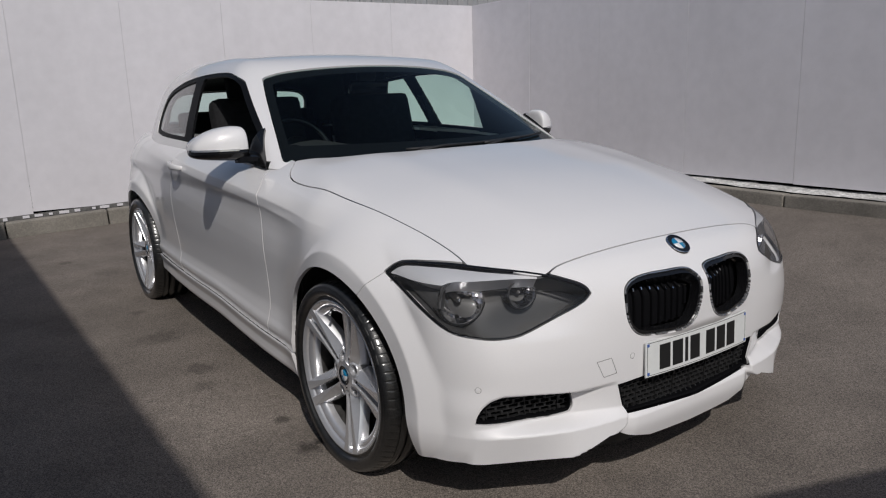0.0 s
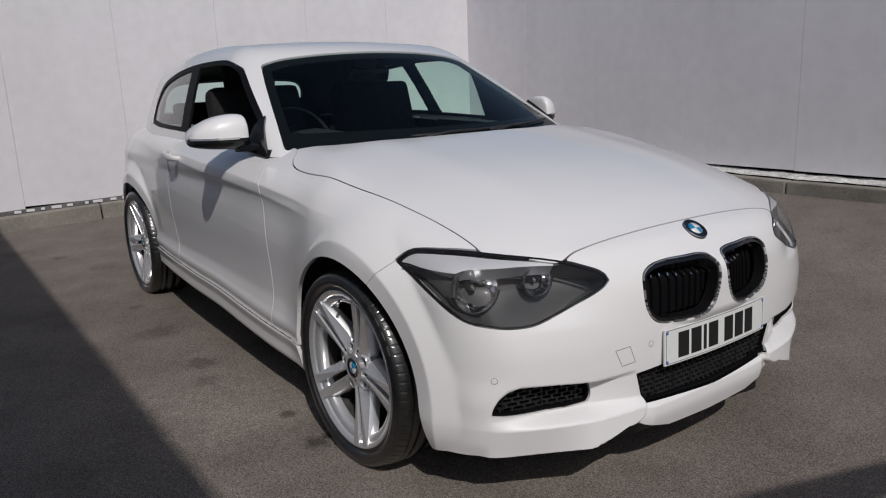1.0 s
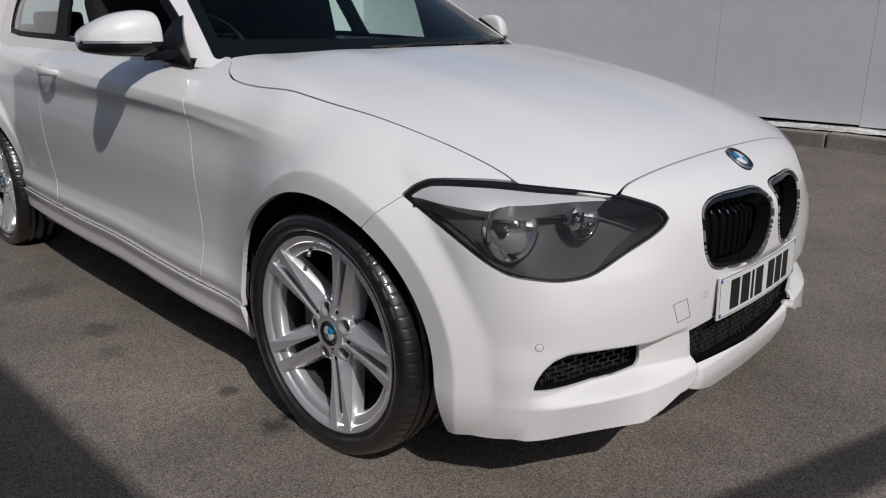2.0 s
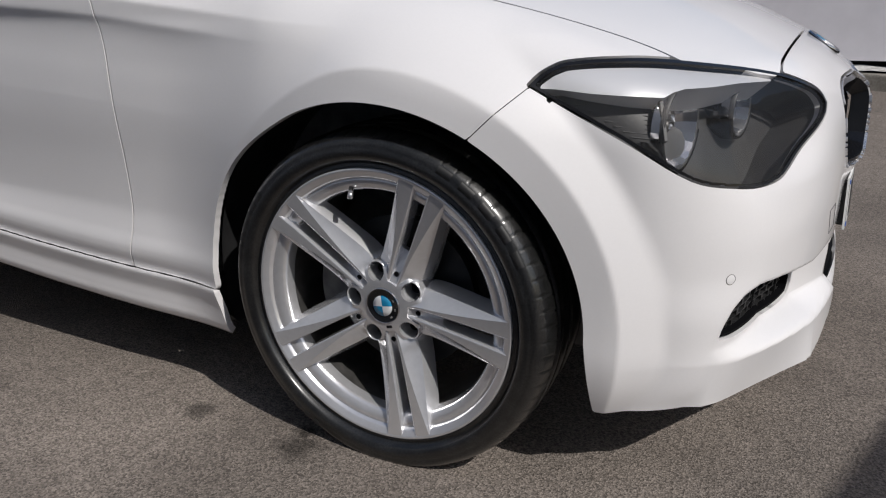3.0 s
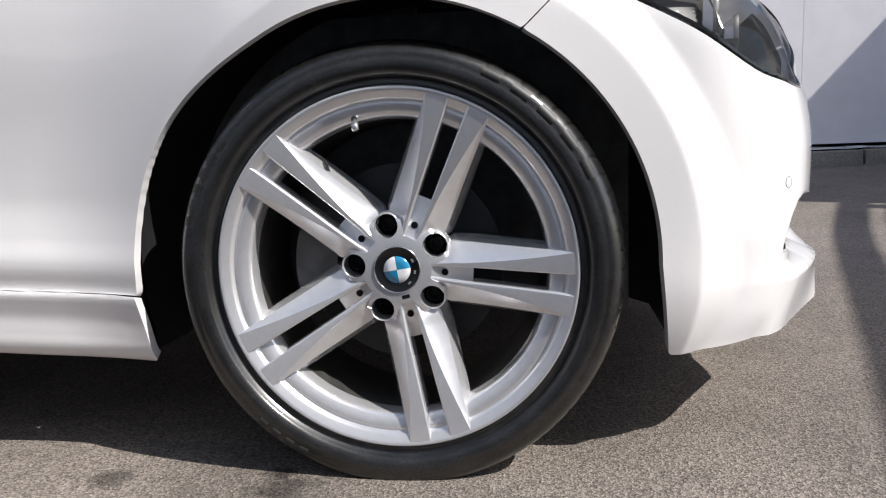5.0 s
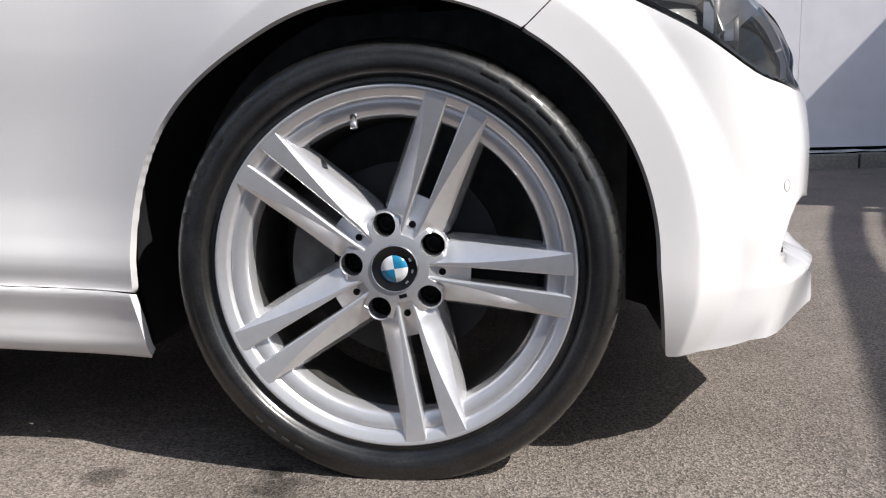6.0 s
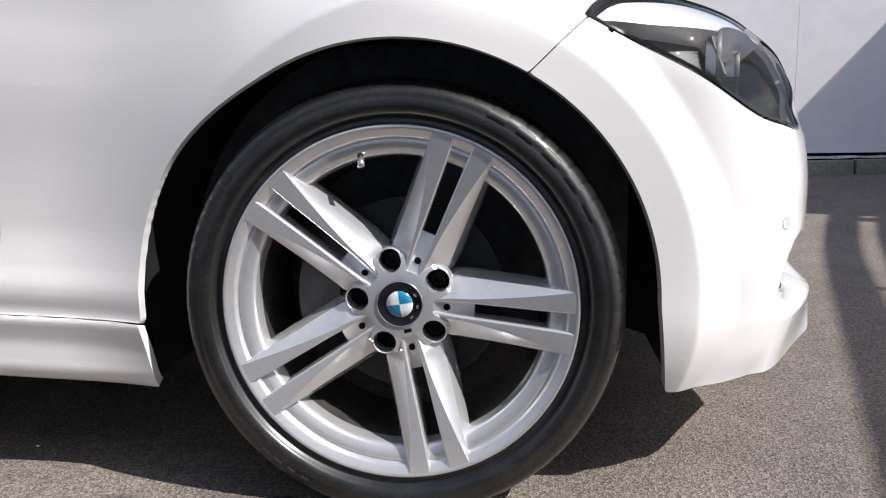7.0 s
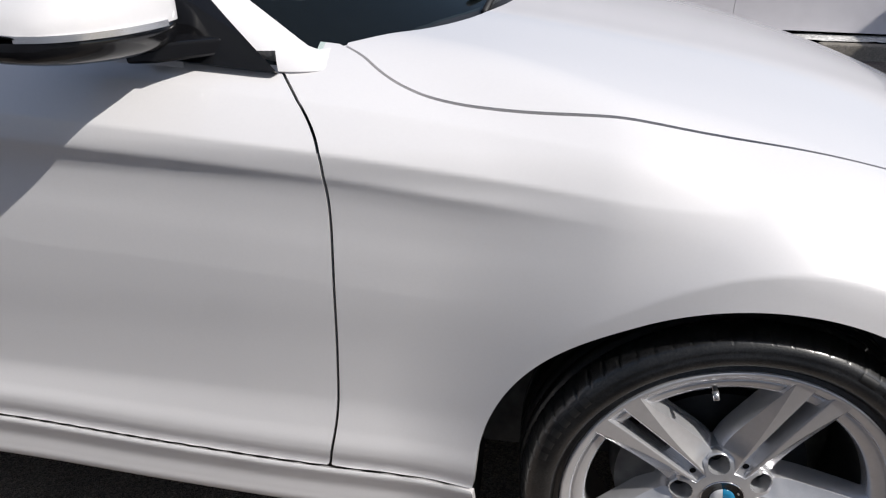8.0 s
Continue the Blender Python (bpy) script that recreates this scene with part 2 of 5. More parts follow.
def eased(pts, n=5, sharp=50):
    """A closed polygon with its blunt corners rounded into curves through the points; corners sharper than the angle stay."""
    pts = [np.array(p, float) for p in pts]
    count = len(pts)
    tangents = []
    for i, p in enumerate(pts):
        a, c = pts[i - 1], pts[(i + 1) % count]
        turn = abs(math.degrees(math.atan2((p - a)[0] * (c - p)[1] - (p - a)[1] * (c - p)[0], float(np.dot(p - a, c - p)))))
        way = (c - a) / max(np.linalg.norm(c - a), 1e-9)
        tangents.append(way if turn < sharp else None)
    out = []
    for i in range(count):
        p, q = pts[i], pts[(i + 1) % count]
        length = np.linalg.norm(q - p)
        chord = (q - p) / length
        t0 = tangents[i] if tangents[i] is not None else chord
        t1 = tangents[(i + 1) % count] if tangents[(i + 1) % count] is not None else chord
        for k in range(n):
            t = k / n
            v = (2 * t**3 - 3 * t**2 + 1) * p + (t**3 - 2 * t**2 + t) * length * t0 + (3 * t**2 - 2 * t**3) * q + (t**3 - t**2) * length * t1
            out.append((float(v[0]), float(v[1])))
    return out


def slope(field, p):
    """Outward unit normals of a field at points."""
    e = 0.0015
    g = np.stack([field(p[..., 0] + e * i, p[..., 1] + e * j, p[..., 2] + e * k) - field(p[..., 0] - e * i, p[..., 1] - e * j, p[..., 2] - e * k)
                  for i, j, k in ((1, 0, 0), (0, 1, 0), (0, 0, 1))], -1)
    return g / np.maximum(np.linalg.norm(g, axis=-1, keepdims=True), 1e-9)


def patch(name, field, grid, keep, mat, parent=None, label="", depth=0.014, sunk=0.0, normals=None):
    """A panel of sheet: the grid of points on a field's surface where keep is below nought, with its edges turned in by depth."""
    nrm = slope(field, grid) if normals is None else normals
    grid = grid - nrm * sunk
    n, m = keep.shape
    pts, nor = grid.reshape(-1, 3), nrm.reshape(-1, 3)
    val = keep.reshape(-1)
    idx = np.arange(n * m).reshape(n, m)
    quads = np.stack([idx[:-1, :-1], idx[1:, :-1], idx[1:, 1:], idx[:-1, 1:]], -1).reshape(-1, 4)
    neg = (val[quads] < 0).sum(1)
    verts, norms = [], []
    number = {}

    def vertex(key, p, q):
        if key not in number:
            number[key] = len(verts)
            verts.append(p)
            norms.append(q)
        return number[key]

    faces = [[vertex(i, pts[i], nor[i]) for i in q] for q in quads[neg == 4].tolist()]
    for q in quads[(neg > 0) & (neg < 4)].tolist():
        loop = []
        for i, j in zip(q, q[1:] + q[:1]):
            if val[i] < 0:
                loop.append(vertex(i, pts[i], nor[i]))
            if (val[i] < 0) != (val[j] < 0):
                a, c = min(i, j), max(i, j)
                t = val[a] / (val[a] - val[c])
                loop.append(vertex((a, c), pts[a] + (pts[c] - pts[a]) * t, nor[a] + (nor[c] - nor[a]) * t))
        if len(loop) > 2:
            faces.append(loop)
    if not faces:
        return None
    # keep faces looking outwards
    a, c, d = (np.array(verts[faces[len(faces) // 2][k]]) for k in range(3))
    if np.dot(np.cross(c - a, d - a), norms[faces[len(faces) // 2][0]]) < 0:
        faces = [f[::-1] for f in faces]
    edges = {}
    for f in faces:
        for i, j in zip(f, f[1:] + f[:1]):
            edges[(i, j)] = True
    rim = [(i, j) for i, j in edges if (j, i) not in edges]
    twin = {}
    for i in {k for e in rim for k in e}:
        outer, inner = len(verts), len(verts) + 1
        verts.append(np.array(verts[i]))
        verts.append(np.array(verts[i]) - np.array(norms[i]) * depth)
        twin[i] = (outer, inner)
    for i, j in rim:
        faces.append([twin[j][0], twin[i][0], twin[i][1], twin[j][1]])
    return shaped(name, verts, faces, mat, parent, label)


# ---- the car's shape ----

def knots(v, *pairs):
    """Smooth interpolation through (position, value) pairs."""
    p = np.array(pairs, float)
    xs, ys = p[:, 0], p[:, 1]
    d = np.diff(ys) / np.diff(xs)
    m = np.concatenate(([d[0]], np.where(d[:-1] * d[1:] > 0, (d[:-1] + d[1:]) / 2, 0.0), [d[-1]]))
    v = np.clip(v, xs[0], xs[-1])
    i = np.clip(np.searchsorted(xs, v, side="right") - 1, 0, len(xs) - 2)
    h = xs[i + 1] - xs[i]
    t = (v - xs[i]) / h
    return ((2 * t**3 - 3 * t**2 + 1) * ys[i] + (t**3 - 2 * t**2 + t) * h * m[i]
            + (3 * t**2 - 2 * t**3) * ys[i + 1] + (t**3 - t**2) * h * m[i + 1])


def step(a, b, v):
    t = np.clip((v - a) / (b - a), 0, 1)
    return t * t * (3 - 2 * t)


def smax(a, b, k):
    h = np.maximum(k - np.abs(a - b), 0) / k
    return np.maximum(a, b) + h * h * k / 4


AXLE, BASE = 0.312, 2.69


def crease_z(x):
    return knots(x, (-3.4, 0.97), (-2.2, 0.918), (-1.2, 0.855), (-0.63, 0.817), (-0.45, 0.797), (-0.30, 0.780), (-0.2, 0.770), (0.1, 0.748))


def sill_z(x):
    """The line between door and skirt."""
    return knots(x, (-2.4, 0.345), (-1.6, 0.333), (-1.24, 0.327), (-0.95, 0.306), (-0.66, 0.289), (-0.40, 0.278))


def half_width(x, z):
    """Half the body's width at the station x and the height z."""
    plan = knots(x, (-3.4, 0.64), (-3.2, 0.735), (-2.9, 0.808), (-2.5, 0.838), (-2.0, 0.868), (-1.5, 0.882), (-0.8, 0.884), (-0.4, 0.875),
                 (0, 0.869), (0.2, 0.860), (0.4, 0.848), (0.5, 0.826), (0.6, 0.792), (0.8, 0.70))
    plan = plan + knots(x, (0.42, 0.0), (0.5, 0.008), (0.6, 0.030), (0.8, 0.06)) * step(0.42, 0.33, z)
    keen = step(-0.10, -0.50, x)
    u = z - crease_z(x)
    zs = z - (sill_z(x) - 0.2875) * step(0.50, 0.36, z)
    low = knots(zs, (0.10, -0.10), (0.165, -0.062), (0.178, -0.046), (0.190, -0.031), (0.203, -0.025), (0.220, -0.0245), (0.245, -0.0240), (0.268, -0.0180), (0.278, -0.0150), (0.285, -0.0140), (0.2875, -0.0180),
                (0.294, -0.0180), (0.317, -0.0130), (0.326, -0.0118), (0.337, -0.012), (0.37, -0.019), (0.43, -0.026), (0.52, -0.023), (0.62, -0.015), (0.74, -0.010), (0.80, -0.009))
    low = low + (knots(z, (0.10, -0.050), (0.17, -0.034), (0.30, -0.024), (0.43, -0.018), (0.62, -0.013), (0.80, -0.009)) - low) * step(0.04, 0.24, x)
    tuck = -0.0052 * keen * knots(u / (0.45 + 0.55 * keen), (-0.17, 0.0), (-0.115, 0.45), (-0.075, 0.92), (-0.050, 1.0), (-0.036, 0.95), (-0.024, 0.78), (-0.013, 0.50), (-0.005, 0.17), (-0.0005, 0.0), (0.004, 0.0))
    soft = 0.004 + 0.035 * (1 - keen)
    upper = -(u + np.sqrt(u * u + soft * soft) - soft * 0.5) * 0.10 - np.maximum(u - 0.035, 0) * 0.55 - np.maximum(u - 0.09, 0) * 0.6
    w = plan + np.where(z < 0.80, low, -0.009 * (1 - step(0.80, 0.86, z))) - 0.52 * np.maximum(z - 0.86, 0) * step(-1.9, -2.8, x) + tuck + upper
    for xw in (0.0, -BASE):
        r = np.hypot(x - xw, z - AXLE)
        top = (0.864 if xw == 0 else 0.822) + 0.052 * (np.maximum(z - AXLE, 0) / np.maximum(r, 0.1)) ** 2
        back = step(0.04, -0.24, x - xw)
        flare = top - 0.10 * (r - 0.370) - (0.62 - 0.36 * back) * np.maximum(r - 0.426 + 0.03 * back, 0)
        fade = 1.7 * np.maximum(0.30 - z, 0) ** 2
        w = smax(w, flare - fade, 0.006 + 0.05 * back)
    return w


def front_x(y, z):
    """How far forward the nose reaches at the half width y and the height z."""
    mid = knots(z, (0.10, 0.68), (0.17, 0.706), (0.23, 0.720), (0.29, 0.717), (0.39, 0.723), (0.49, 0.724), (0.57, 0.724), (0.64, 0.718),
                (0.69, 0.704), (0.725, 0.682), (0.75, 0.642), (0.80, 0.565), (0.86, 0.46), (0.94, 0.32))
    up = step(0.45, 0.68, z)
    n = 3.0 - 0.8 * up
    ay = np.abs(y)
    nose = 0.030 * np.exp(-(ay / 0.20) ** 4) * step(0.44, 0.51, z) * step(0.72, 0.63, z)
    # the recess of the side intakes runs straight between the skin's fold and the strut by the lower grille
    over = np.interp(ay, (0.334, 0.48, 0.60, 0.69, 0.720, 0.740, 0.753, 0.762), (0.380, 0.374, 0.386, 0.393, 0.385, 0.367, 0.342, 0.312))
    shelf = np.clip((z - 0.268) / 0.026, 0, 1)
    hollow = -0.034 * np.clip((over - z) / 0.014, 0, 1) * shelf * np.clip((0.770 - ay) / 0.17, 0, 1) * np.clip((ay - 0.334) / 0.13, 0, 1)
    inner = knots(z, (0.16, 0.545), (0.183, 0.495), (0.234, 0.318), (0.26, 0.302), (0.33, 0.300))
    blade = np.clip((0.768 - ay) / 0.012, 0, 1) * np.clip((ay - inner) / 0.014, 0, 1)
    proud = np.maximum(0.720 - mid, 0) + 0.020 * np.clip((0.768 - ay) / 0.26, 0, 1) + 0.05 * np.maximum(0.268 - z, 0)
    u = np.clip((ay - 0.495) / 0.27, 0, 1)
    # the lip's lower edge runs straight from the tip to the fold, behind the bowed crease
    cut = (0.022 * u + 0.056 * u * (1 - u)) * np.clip((0.268 - z) / 0.085, 0, 1) * np.clip((ay - 0.45) / 0.05, 0, 1)
    lip = proud * (1 - shelf) * blade - cut
    bar = 0.014 * step(0.268, 0.250, z) * step(0.32, 0.27, ay)
    dent = -0.016 * np.exp(-((ay - 0.58) / 0.09) ** 2) * step(0.535, 0.60, z) * step(0.76, 0.70, z)
    return mid - 0.34 * ay ** n + dent + hollow + lip + bar + nose


def hood_z(x, y):
    """Height of the bonnet and the wings' tops."""
    mid = knots(x, (-1.2, 1.03), (-0.8, 1.020), (-0.5, 1.003), (-0.4, 0.995), (-0.2, 0.970), (0.1, 0.922), (0.3, 0.872), (0.45, 0.821), (0.56, 0.775), (0.63, 0.745), (0.72, 0.685))
    fall = knots(x, (-0.8, 0.085), (-0.4, 0.088), (0.0, 0.145), (0.4, 0.185), (0.7, 0.16))
    ay = np.abs(y)
    ridge = 0.004 * np.exp(-((ay - (0.40 + 0.12 * (0.5 - x) * 0.5)) / 0.09) ** 2) * step(0.62, 0.2, x)
    return mid - fall * ay ** 2.4 + ridge


def body_f(x, y, z):
    """Below nought inside the lower body."""
    ay = np.abs(y)
    a = (z - hood_z(x, y)) * 0.95
    b = (ay - half_width(x, z))
    c = (x - front_x(ay, z)) * 0.85
    d = (-3.40 + 0.16 * (ay / 0.8) ** 3 - x) - 0.20 * np.maximum(0.6 - z, 0) + 0.25 * np.maximum(z - 0.85, 0)
    f = smax(a, b, 0.10)
    f = smax(f, c, 0.075 + 0.015 * step(0.60, 0.42, z))
    return smax(f, d, 0.08)


def cabin_f(x, y, z):
    """Below nought inside the cabin above the waist."""
    ay = np.abs(y)
    roof = knots(x, (-3.3, 1.235), (-3.0, 1.335), (-2.6, 1.405), (-2.2, 1.434), (-1.8, 1.440), (-1.5, 1.424), (-1.2, 1.378), (-0.9, 1.31))
    a = z - (roof - 0.085 * ay ** 2)
    b = (x + 0.44 + 0.50 * ay ** 2 + (z - 0.985) * 2.0) / 2.24
    side = knots(x, (-3.3, 0.58), (-2.9, 0.69), (-2.4, 0.768), (-1.8, 0.802), (-1.2, 0.801), (-0.7, 0.783))
    c = (ay - side + 0.36 * (z - 0.95) + 0.25 * np.maximum(z - 1.05, 0) ** 2) / 1.06
    d = (-3.22 + 0.12 * ay ** 2 + 0.55 * (z - 1.0) - x) / 1.15
    f = smax(a, c, 0.09)
    f = smax(f, b, 0.035)
    return np.maximum(smax(f, d, 0.10), 0.90 - z)


def march(field, origin, way, near, far):
    """Where rays that begin inside a field leave it."""
    origin, way = np.asarray(origin, float), np.asarray(way, float)
    lo, hi = np.full(origin.shape[:-1], near), np.full(origin.shape[:-1], far)
    for _ in range(27):
        m = (lo + hi) / 2
        p = origin + way * m[..., None]
        inside = field(p[..., 0], p[..., 1], p[..., 2]) < 0
        lo, hi = np.where(inside, m, lo), np.where(inside, hi, m)
    return origin + way * hi[..., None]



# ---- ground, kerbs, walls ----
def ground_z(x, y):
    """The yard is level under the car and rises gently towards the north hoarding."""
    x, y = np.asarray(x, float), np.asarray(y, float)
    near = step(2.4, 5.5, np.hypot(x + 1.2, y))
    return 0.007 * (1 - near) + (-0.0033 * np.clip(x, -12, 12) + 0.0432 * np.clip(y, -6, 7)) * near + (0.078 * step(-4.8, -2.2, x) * (1 - 0.25 * step(0.8, 2.6, x)) + 0.075 * step(1.6, -0.4, x) * step(-3.6, -2.0, x)) * step(1.2, 3.6, y)


def sheet_ground():
    span = np.concatenate((-np.geomspace(400, 16, 9), np.linspace(-15, 15, 121), np.geomspace(16, 400, 9)))
    x, y = np.meshgrid(span, span, indexing="ij")
    z = ground_z(x, y)
    n = len(span)
    i = np.arange(n * n).reshape(n, n)
    quads = np.stack([i[:-1, :-1], i[1:, :-1], i[1:, 1:], i[:-1, 1:]], -1).reshape(-1, 4)
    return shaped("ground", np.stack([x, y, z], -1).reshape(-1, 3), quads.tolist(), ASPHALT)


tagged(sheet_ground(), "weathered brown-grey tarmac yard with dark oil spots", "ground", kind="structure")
CORNER = Vector((-5.63, 4.055))
WEST, NORTH = (-0.0908, -0.9959), (0.9997, -0.0248)
WEST_IN, NORTH_IN = (0.9959, -0.0908), (-0.0248, -0.9997)


def hoarding(name, way, widths, low, high, inward, joint, label):
    """A wall of upright painted boards along a line from the corner, with a thin backing; inward: the side that looks at the yard."""
    total = sum(widths)
    way, side = Vector(way).normalized(), Vector(inward).normalized()
    mid = CORNER + way * total / 2 - side * 0.06
    turn = Matrix(((way.x, side.x, 0, 0), (way.y, side.y, 0, 0), (0, 0, 1, 0), (0, 0, 0, 1)))
    wall = part(name, block((total, 0.06, high - 0.47), Matrix.Translation((mid.x, mid.y, (high + 0.42) / 2)) @ turn), BOARD)
    tagged(wall, label, "wall", kind="structure")
    # black strip added behind the gap, its colour standing for the shade
    part("gap_shade", block((total, 0.03, 0.62), Matrix.Translation((mid.x, mid.y, 0.14)) @ turn), GRILLE, wall, "black strip painting the shade under the boards")
    at = 0.0
    rng = random.Random(len(widths))
    for w in widths:
        p = CORNER + way * (at + w / 2) - side * (0.012 + rng.uniform(-0.0012, 0.0012))
        foot = float(ground_z(p.x, p.y)) + low
        b = block((w - joint, 0.024, high - foot), Matrix.Translation((p.x, p.y, (high + foot) / 2)) @ turn @ pose(0, 0, 0, 0, 0, rng.uniform(-0.05, 0.05)))
        part("panel", b, BOARD, wall, bevel=0.0008)
        at += w
    return wall


hoarding("wall_west", WEST, [1.146] + [1.001] * 7, 0.187, 2.256, WEST_IN, 0.0015, "tall white painted board hoarding with upright joints and streaks")
hoarding("wall_north", NORTH, [1.106] * 14, 0.130, 2.256, NORTH_IN, 0.0025, "tall white painted board hoarding in sunlight and shade")


def kerb_line(name, way, inward, length, out, width, height, mat, label, step_len=0.9):
    """A row of kerb stones along a wall's foot."""
    way, side = Vector(way).normalized(), Vector(inward).normalized()
    top = None
    count = int(length / step_len)
    for k in range(count):
        p = CORNER + way * (k + 0.5) * step_len + side * (out + width / 2)
        z = float(ground_z(p.x, p.y))
        q = p + way * 0.1
        tilt = math.atan2(float(ground_z(q.x, q.y)) - z, 0.1)
        turn = Matrix(((way.x, side.x, 0, p.x), (way.y, side.y, 0, p.y), (0, 0, 1, z + height / 2 - 0.02), (0, 0, 0, 1))) @ Matrix.Rotation(-tilt, 4, "Y")
        bm = block((step_len - 0.012, width, height + 0.04), turn)
        if top is None:
            top = part(name, bm, mat, bevel=0.012)
            tagged(top, label, "kerb", kind="structure")
        else:
            part("kerb_stone", bm, mat, top, bevel=0.012)
    return top


kerb_line("kerb_west", WEST, WEST_IN, 8.2, 0.03, 0.14, 0.148, KERB, "low worn concrete kerb along the hoarding")
kerb_line("kerb_north", NORTH, NORTH_IN, 15.4, 0.135, 0.11, 0.098, KERB, "low worn concrete kerb before a white ledge")


def ledge():
    """The painted ledge between the kerb and the north hoarding, of rough top."""
    way, side = Vector(NORTH), Vector(NORTH_IN)
    verts, faces = [], []
    nu, nv = 240, 8
    for i in range(nu + 1):
        for j in range(nv + 1):
            p = CORNER + way * (15.4 * i / nu) + side * (-0.05 + 0.20 * j / nv)
            rough = 0.022 * noise.noise((p.x * 7, p.y * 7, 0)) + 0.012 * noise.noise((p.x * 23, p.y * 23, 4))
            verts.append((p.x, p.y, float(ground_z(p.x, p.y)) + 0.106 + rough * 0.35))
    for i in range(nu):
        for j in range(nv):
            a = i * (nv + 1) + j
            faces.append((a, a + nv + 1, a + nv + 2, a + 1))
    return shaped("ledge", verts, faces, LIME)


tagged(ledge(), "rough white painted rubble ledge at the foot of the hoarding", "ledge", kind="structure")


def base_strip():
    """Dark gap and white blocks under the west hoarding."""
    way, side = Vector(WEST), Vector(WEST_IN)
    total = 8.2
    verts, faces = [], []
    for k in range(57):
        p = CORNER + way * (total * k / 56) + side * 0.012
        z = float(ground_z(p.x, p.y))
        verts += [(p.x, p.y, z + 0.10), (p.x, p.y, z + 0.186)]
        q = p - side * 0.02
        verts += [(q.x, q.y, z + 0.186), (q.x, q.y, z + 0.10)]
        if k:
            a = 4 * k
            faces += [(a - 4, a, a + 1, a - 3), (a - 3, a + 1, a + 2, a - 2)]
    strip = shaped("baseboard", verts, faces, DARK, smooth=False)
    tagged(strip, "dark strip with pale blocks under the hoarding", "baseboard", kind="structure")
    rng = random.Random(4)
    at = 0.1
    while at < total - 0.1:
        wide = rng.uniform(0.03, 0.09)
        p = CORNER + way * (at + wide / 2) + side * 0.018
        z = float(ground_z(p.x, p.y))
        turn = Matrix(((way.x, side.x, 0, p.x), (way.y, side.y, 0, p.y), (0, 0, 1, z + 0.167), (0, 0, 0, 1)))
        part("block", block((wide, 0.02, rng.uniform(0.020, 0.034)), turn), BOARD, strip)
        at += wide + rng.uniform(0.04, 0.13)


base_strip()


def corrugated(name, start, way, length, low, high, label):
    """A corrugated sheet building seen over the hoarding."""
    way = Vector(way).normalized()
    side = Vector((-way.y, way.x))
    verts, faces = [], []
    n = int(length / 0.04)
    for i in range(n + 1):
        p = Vector(start) + way * (0.04 * i) + side * (0.02 * (1 if i % 4 < 2 else -1))
        verts += [(p.x, p.y, low), (p.x, p.y, high)]
        if i:
            faces.append((2 * i - 2, 2 * i, 2 * i + 1, 2 * i - 1))
    ob = shaped(name, verts, faces, SHEET, smooth=False)
    ob.modifiers.new("thick", "SOLIDIFY").thickness = 0.03
    return tagged(ob, label, "wall", kind="structure")


corrugated("wall_behind", (-6.2, 5.4), WEST, 8.0, 0.0, 2.62, "grey corrugated steel wall rising behind the hoarding")


# unseen building and box added to shade the yard, their white walls bouncing light
def building(name, corners, height, label):
    house = bpy.data.objects.new(name, None)
    scene.collection.objects.link(house)
    bm = bmesh.new()
    low = [bm.verts.new((x, y, -0.3)) for x, y in corners]
    high = [bm.verts.new((x, y, height)) for x, y in corners]
    for i in range(len(corners)):
        j = (i + 1) % len(corners)
        bm.faces.new((low[i], low[j], high[j], high[i]))
    part("wall", bm, BOUNCE_WALL, house)
    bm = bmesh.new()
    bm.faces.new([bm.verts.new((x, y, height - 0.01)) for x, y in corners])
    bmesh.ops.solidify(bm, geom=bm.faces[:], thickness=0.15)
    part("roof", bm, SHEET, house)
    return tagged(house, label, "building", kind="structure")


building("building_south", [(-12, -3.0), (4.13, -3.0), (4.13, -9), (-12, -9)], 4.36, "unseen building that shades the yard's edge, white to bounce light")
# unseen box, sized and set so that its shade falls on wall and yard
building("shade_box", [(3.82, 1.44), (3.82, 3.90), (8.5, 3.78), (8.5, 1.44)], 2.5, "unseen box beside the hoarding, added to shade wall and yard")


def rail():
    """Unseen high rail on two posts, running from the box; added to cast shade."""
    a, b = Vector((2.77, -2.61, 2.5)), Vector((4.07, 1.34, 2.5))
    way = (b - a).normalized()
    turn = Matrix(((way.x, -way.y, 0, 0), (way.y, way.x, 0, 0), (0, 0, 1, 0), (0, 0, 0, 1)))
    gate = part("shade_rail", block(((b - a).length, 0.105, 0.06), Matrix.Translation((a + b) / 2) @ turn), SHEET, bevel=0.01)
    tagged(gate, "unseen rail added to cast a band of shade on the yard", "gate", kind="structure")
    for p in (a + way * 0.1, b - way * 0.1):
        part("post", block((0.1, 0.1, 2.56), Matrix.Translation((p.x, p.y, 1.17)) @ turn), SHEET, gate)
    # unseen board carried by the box beside the rail, added to cast more shade
    side = Vector((way.y, -way.x, 0)) * 0.345
    c = b - way * 0.72 + side
    part("shade_board", block((1.96, 0.36, 0.04), Matrix.Translation(c) @ turn), SHEET, gate, "unseen board added to cast shade beside the rail")
    part("bracket", block((0.05, 0.30, 0.04), Matrix.Translation(b - way * 1.67 + side * 0.45) @ turn), SHEET, gate)


rail()



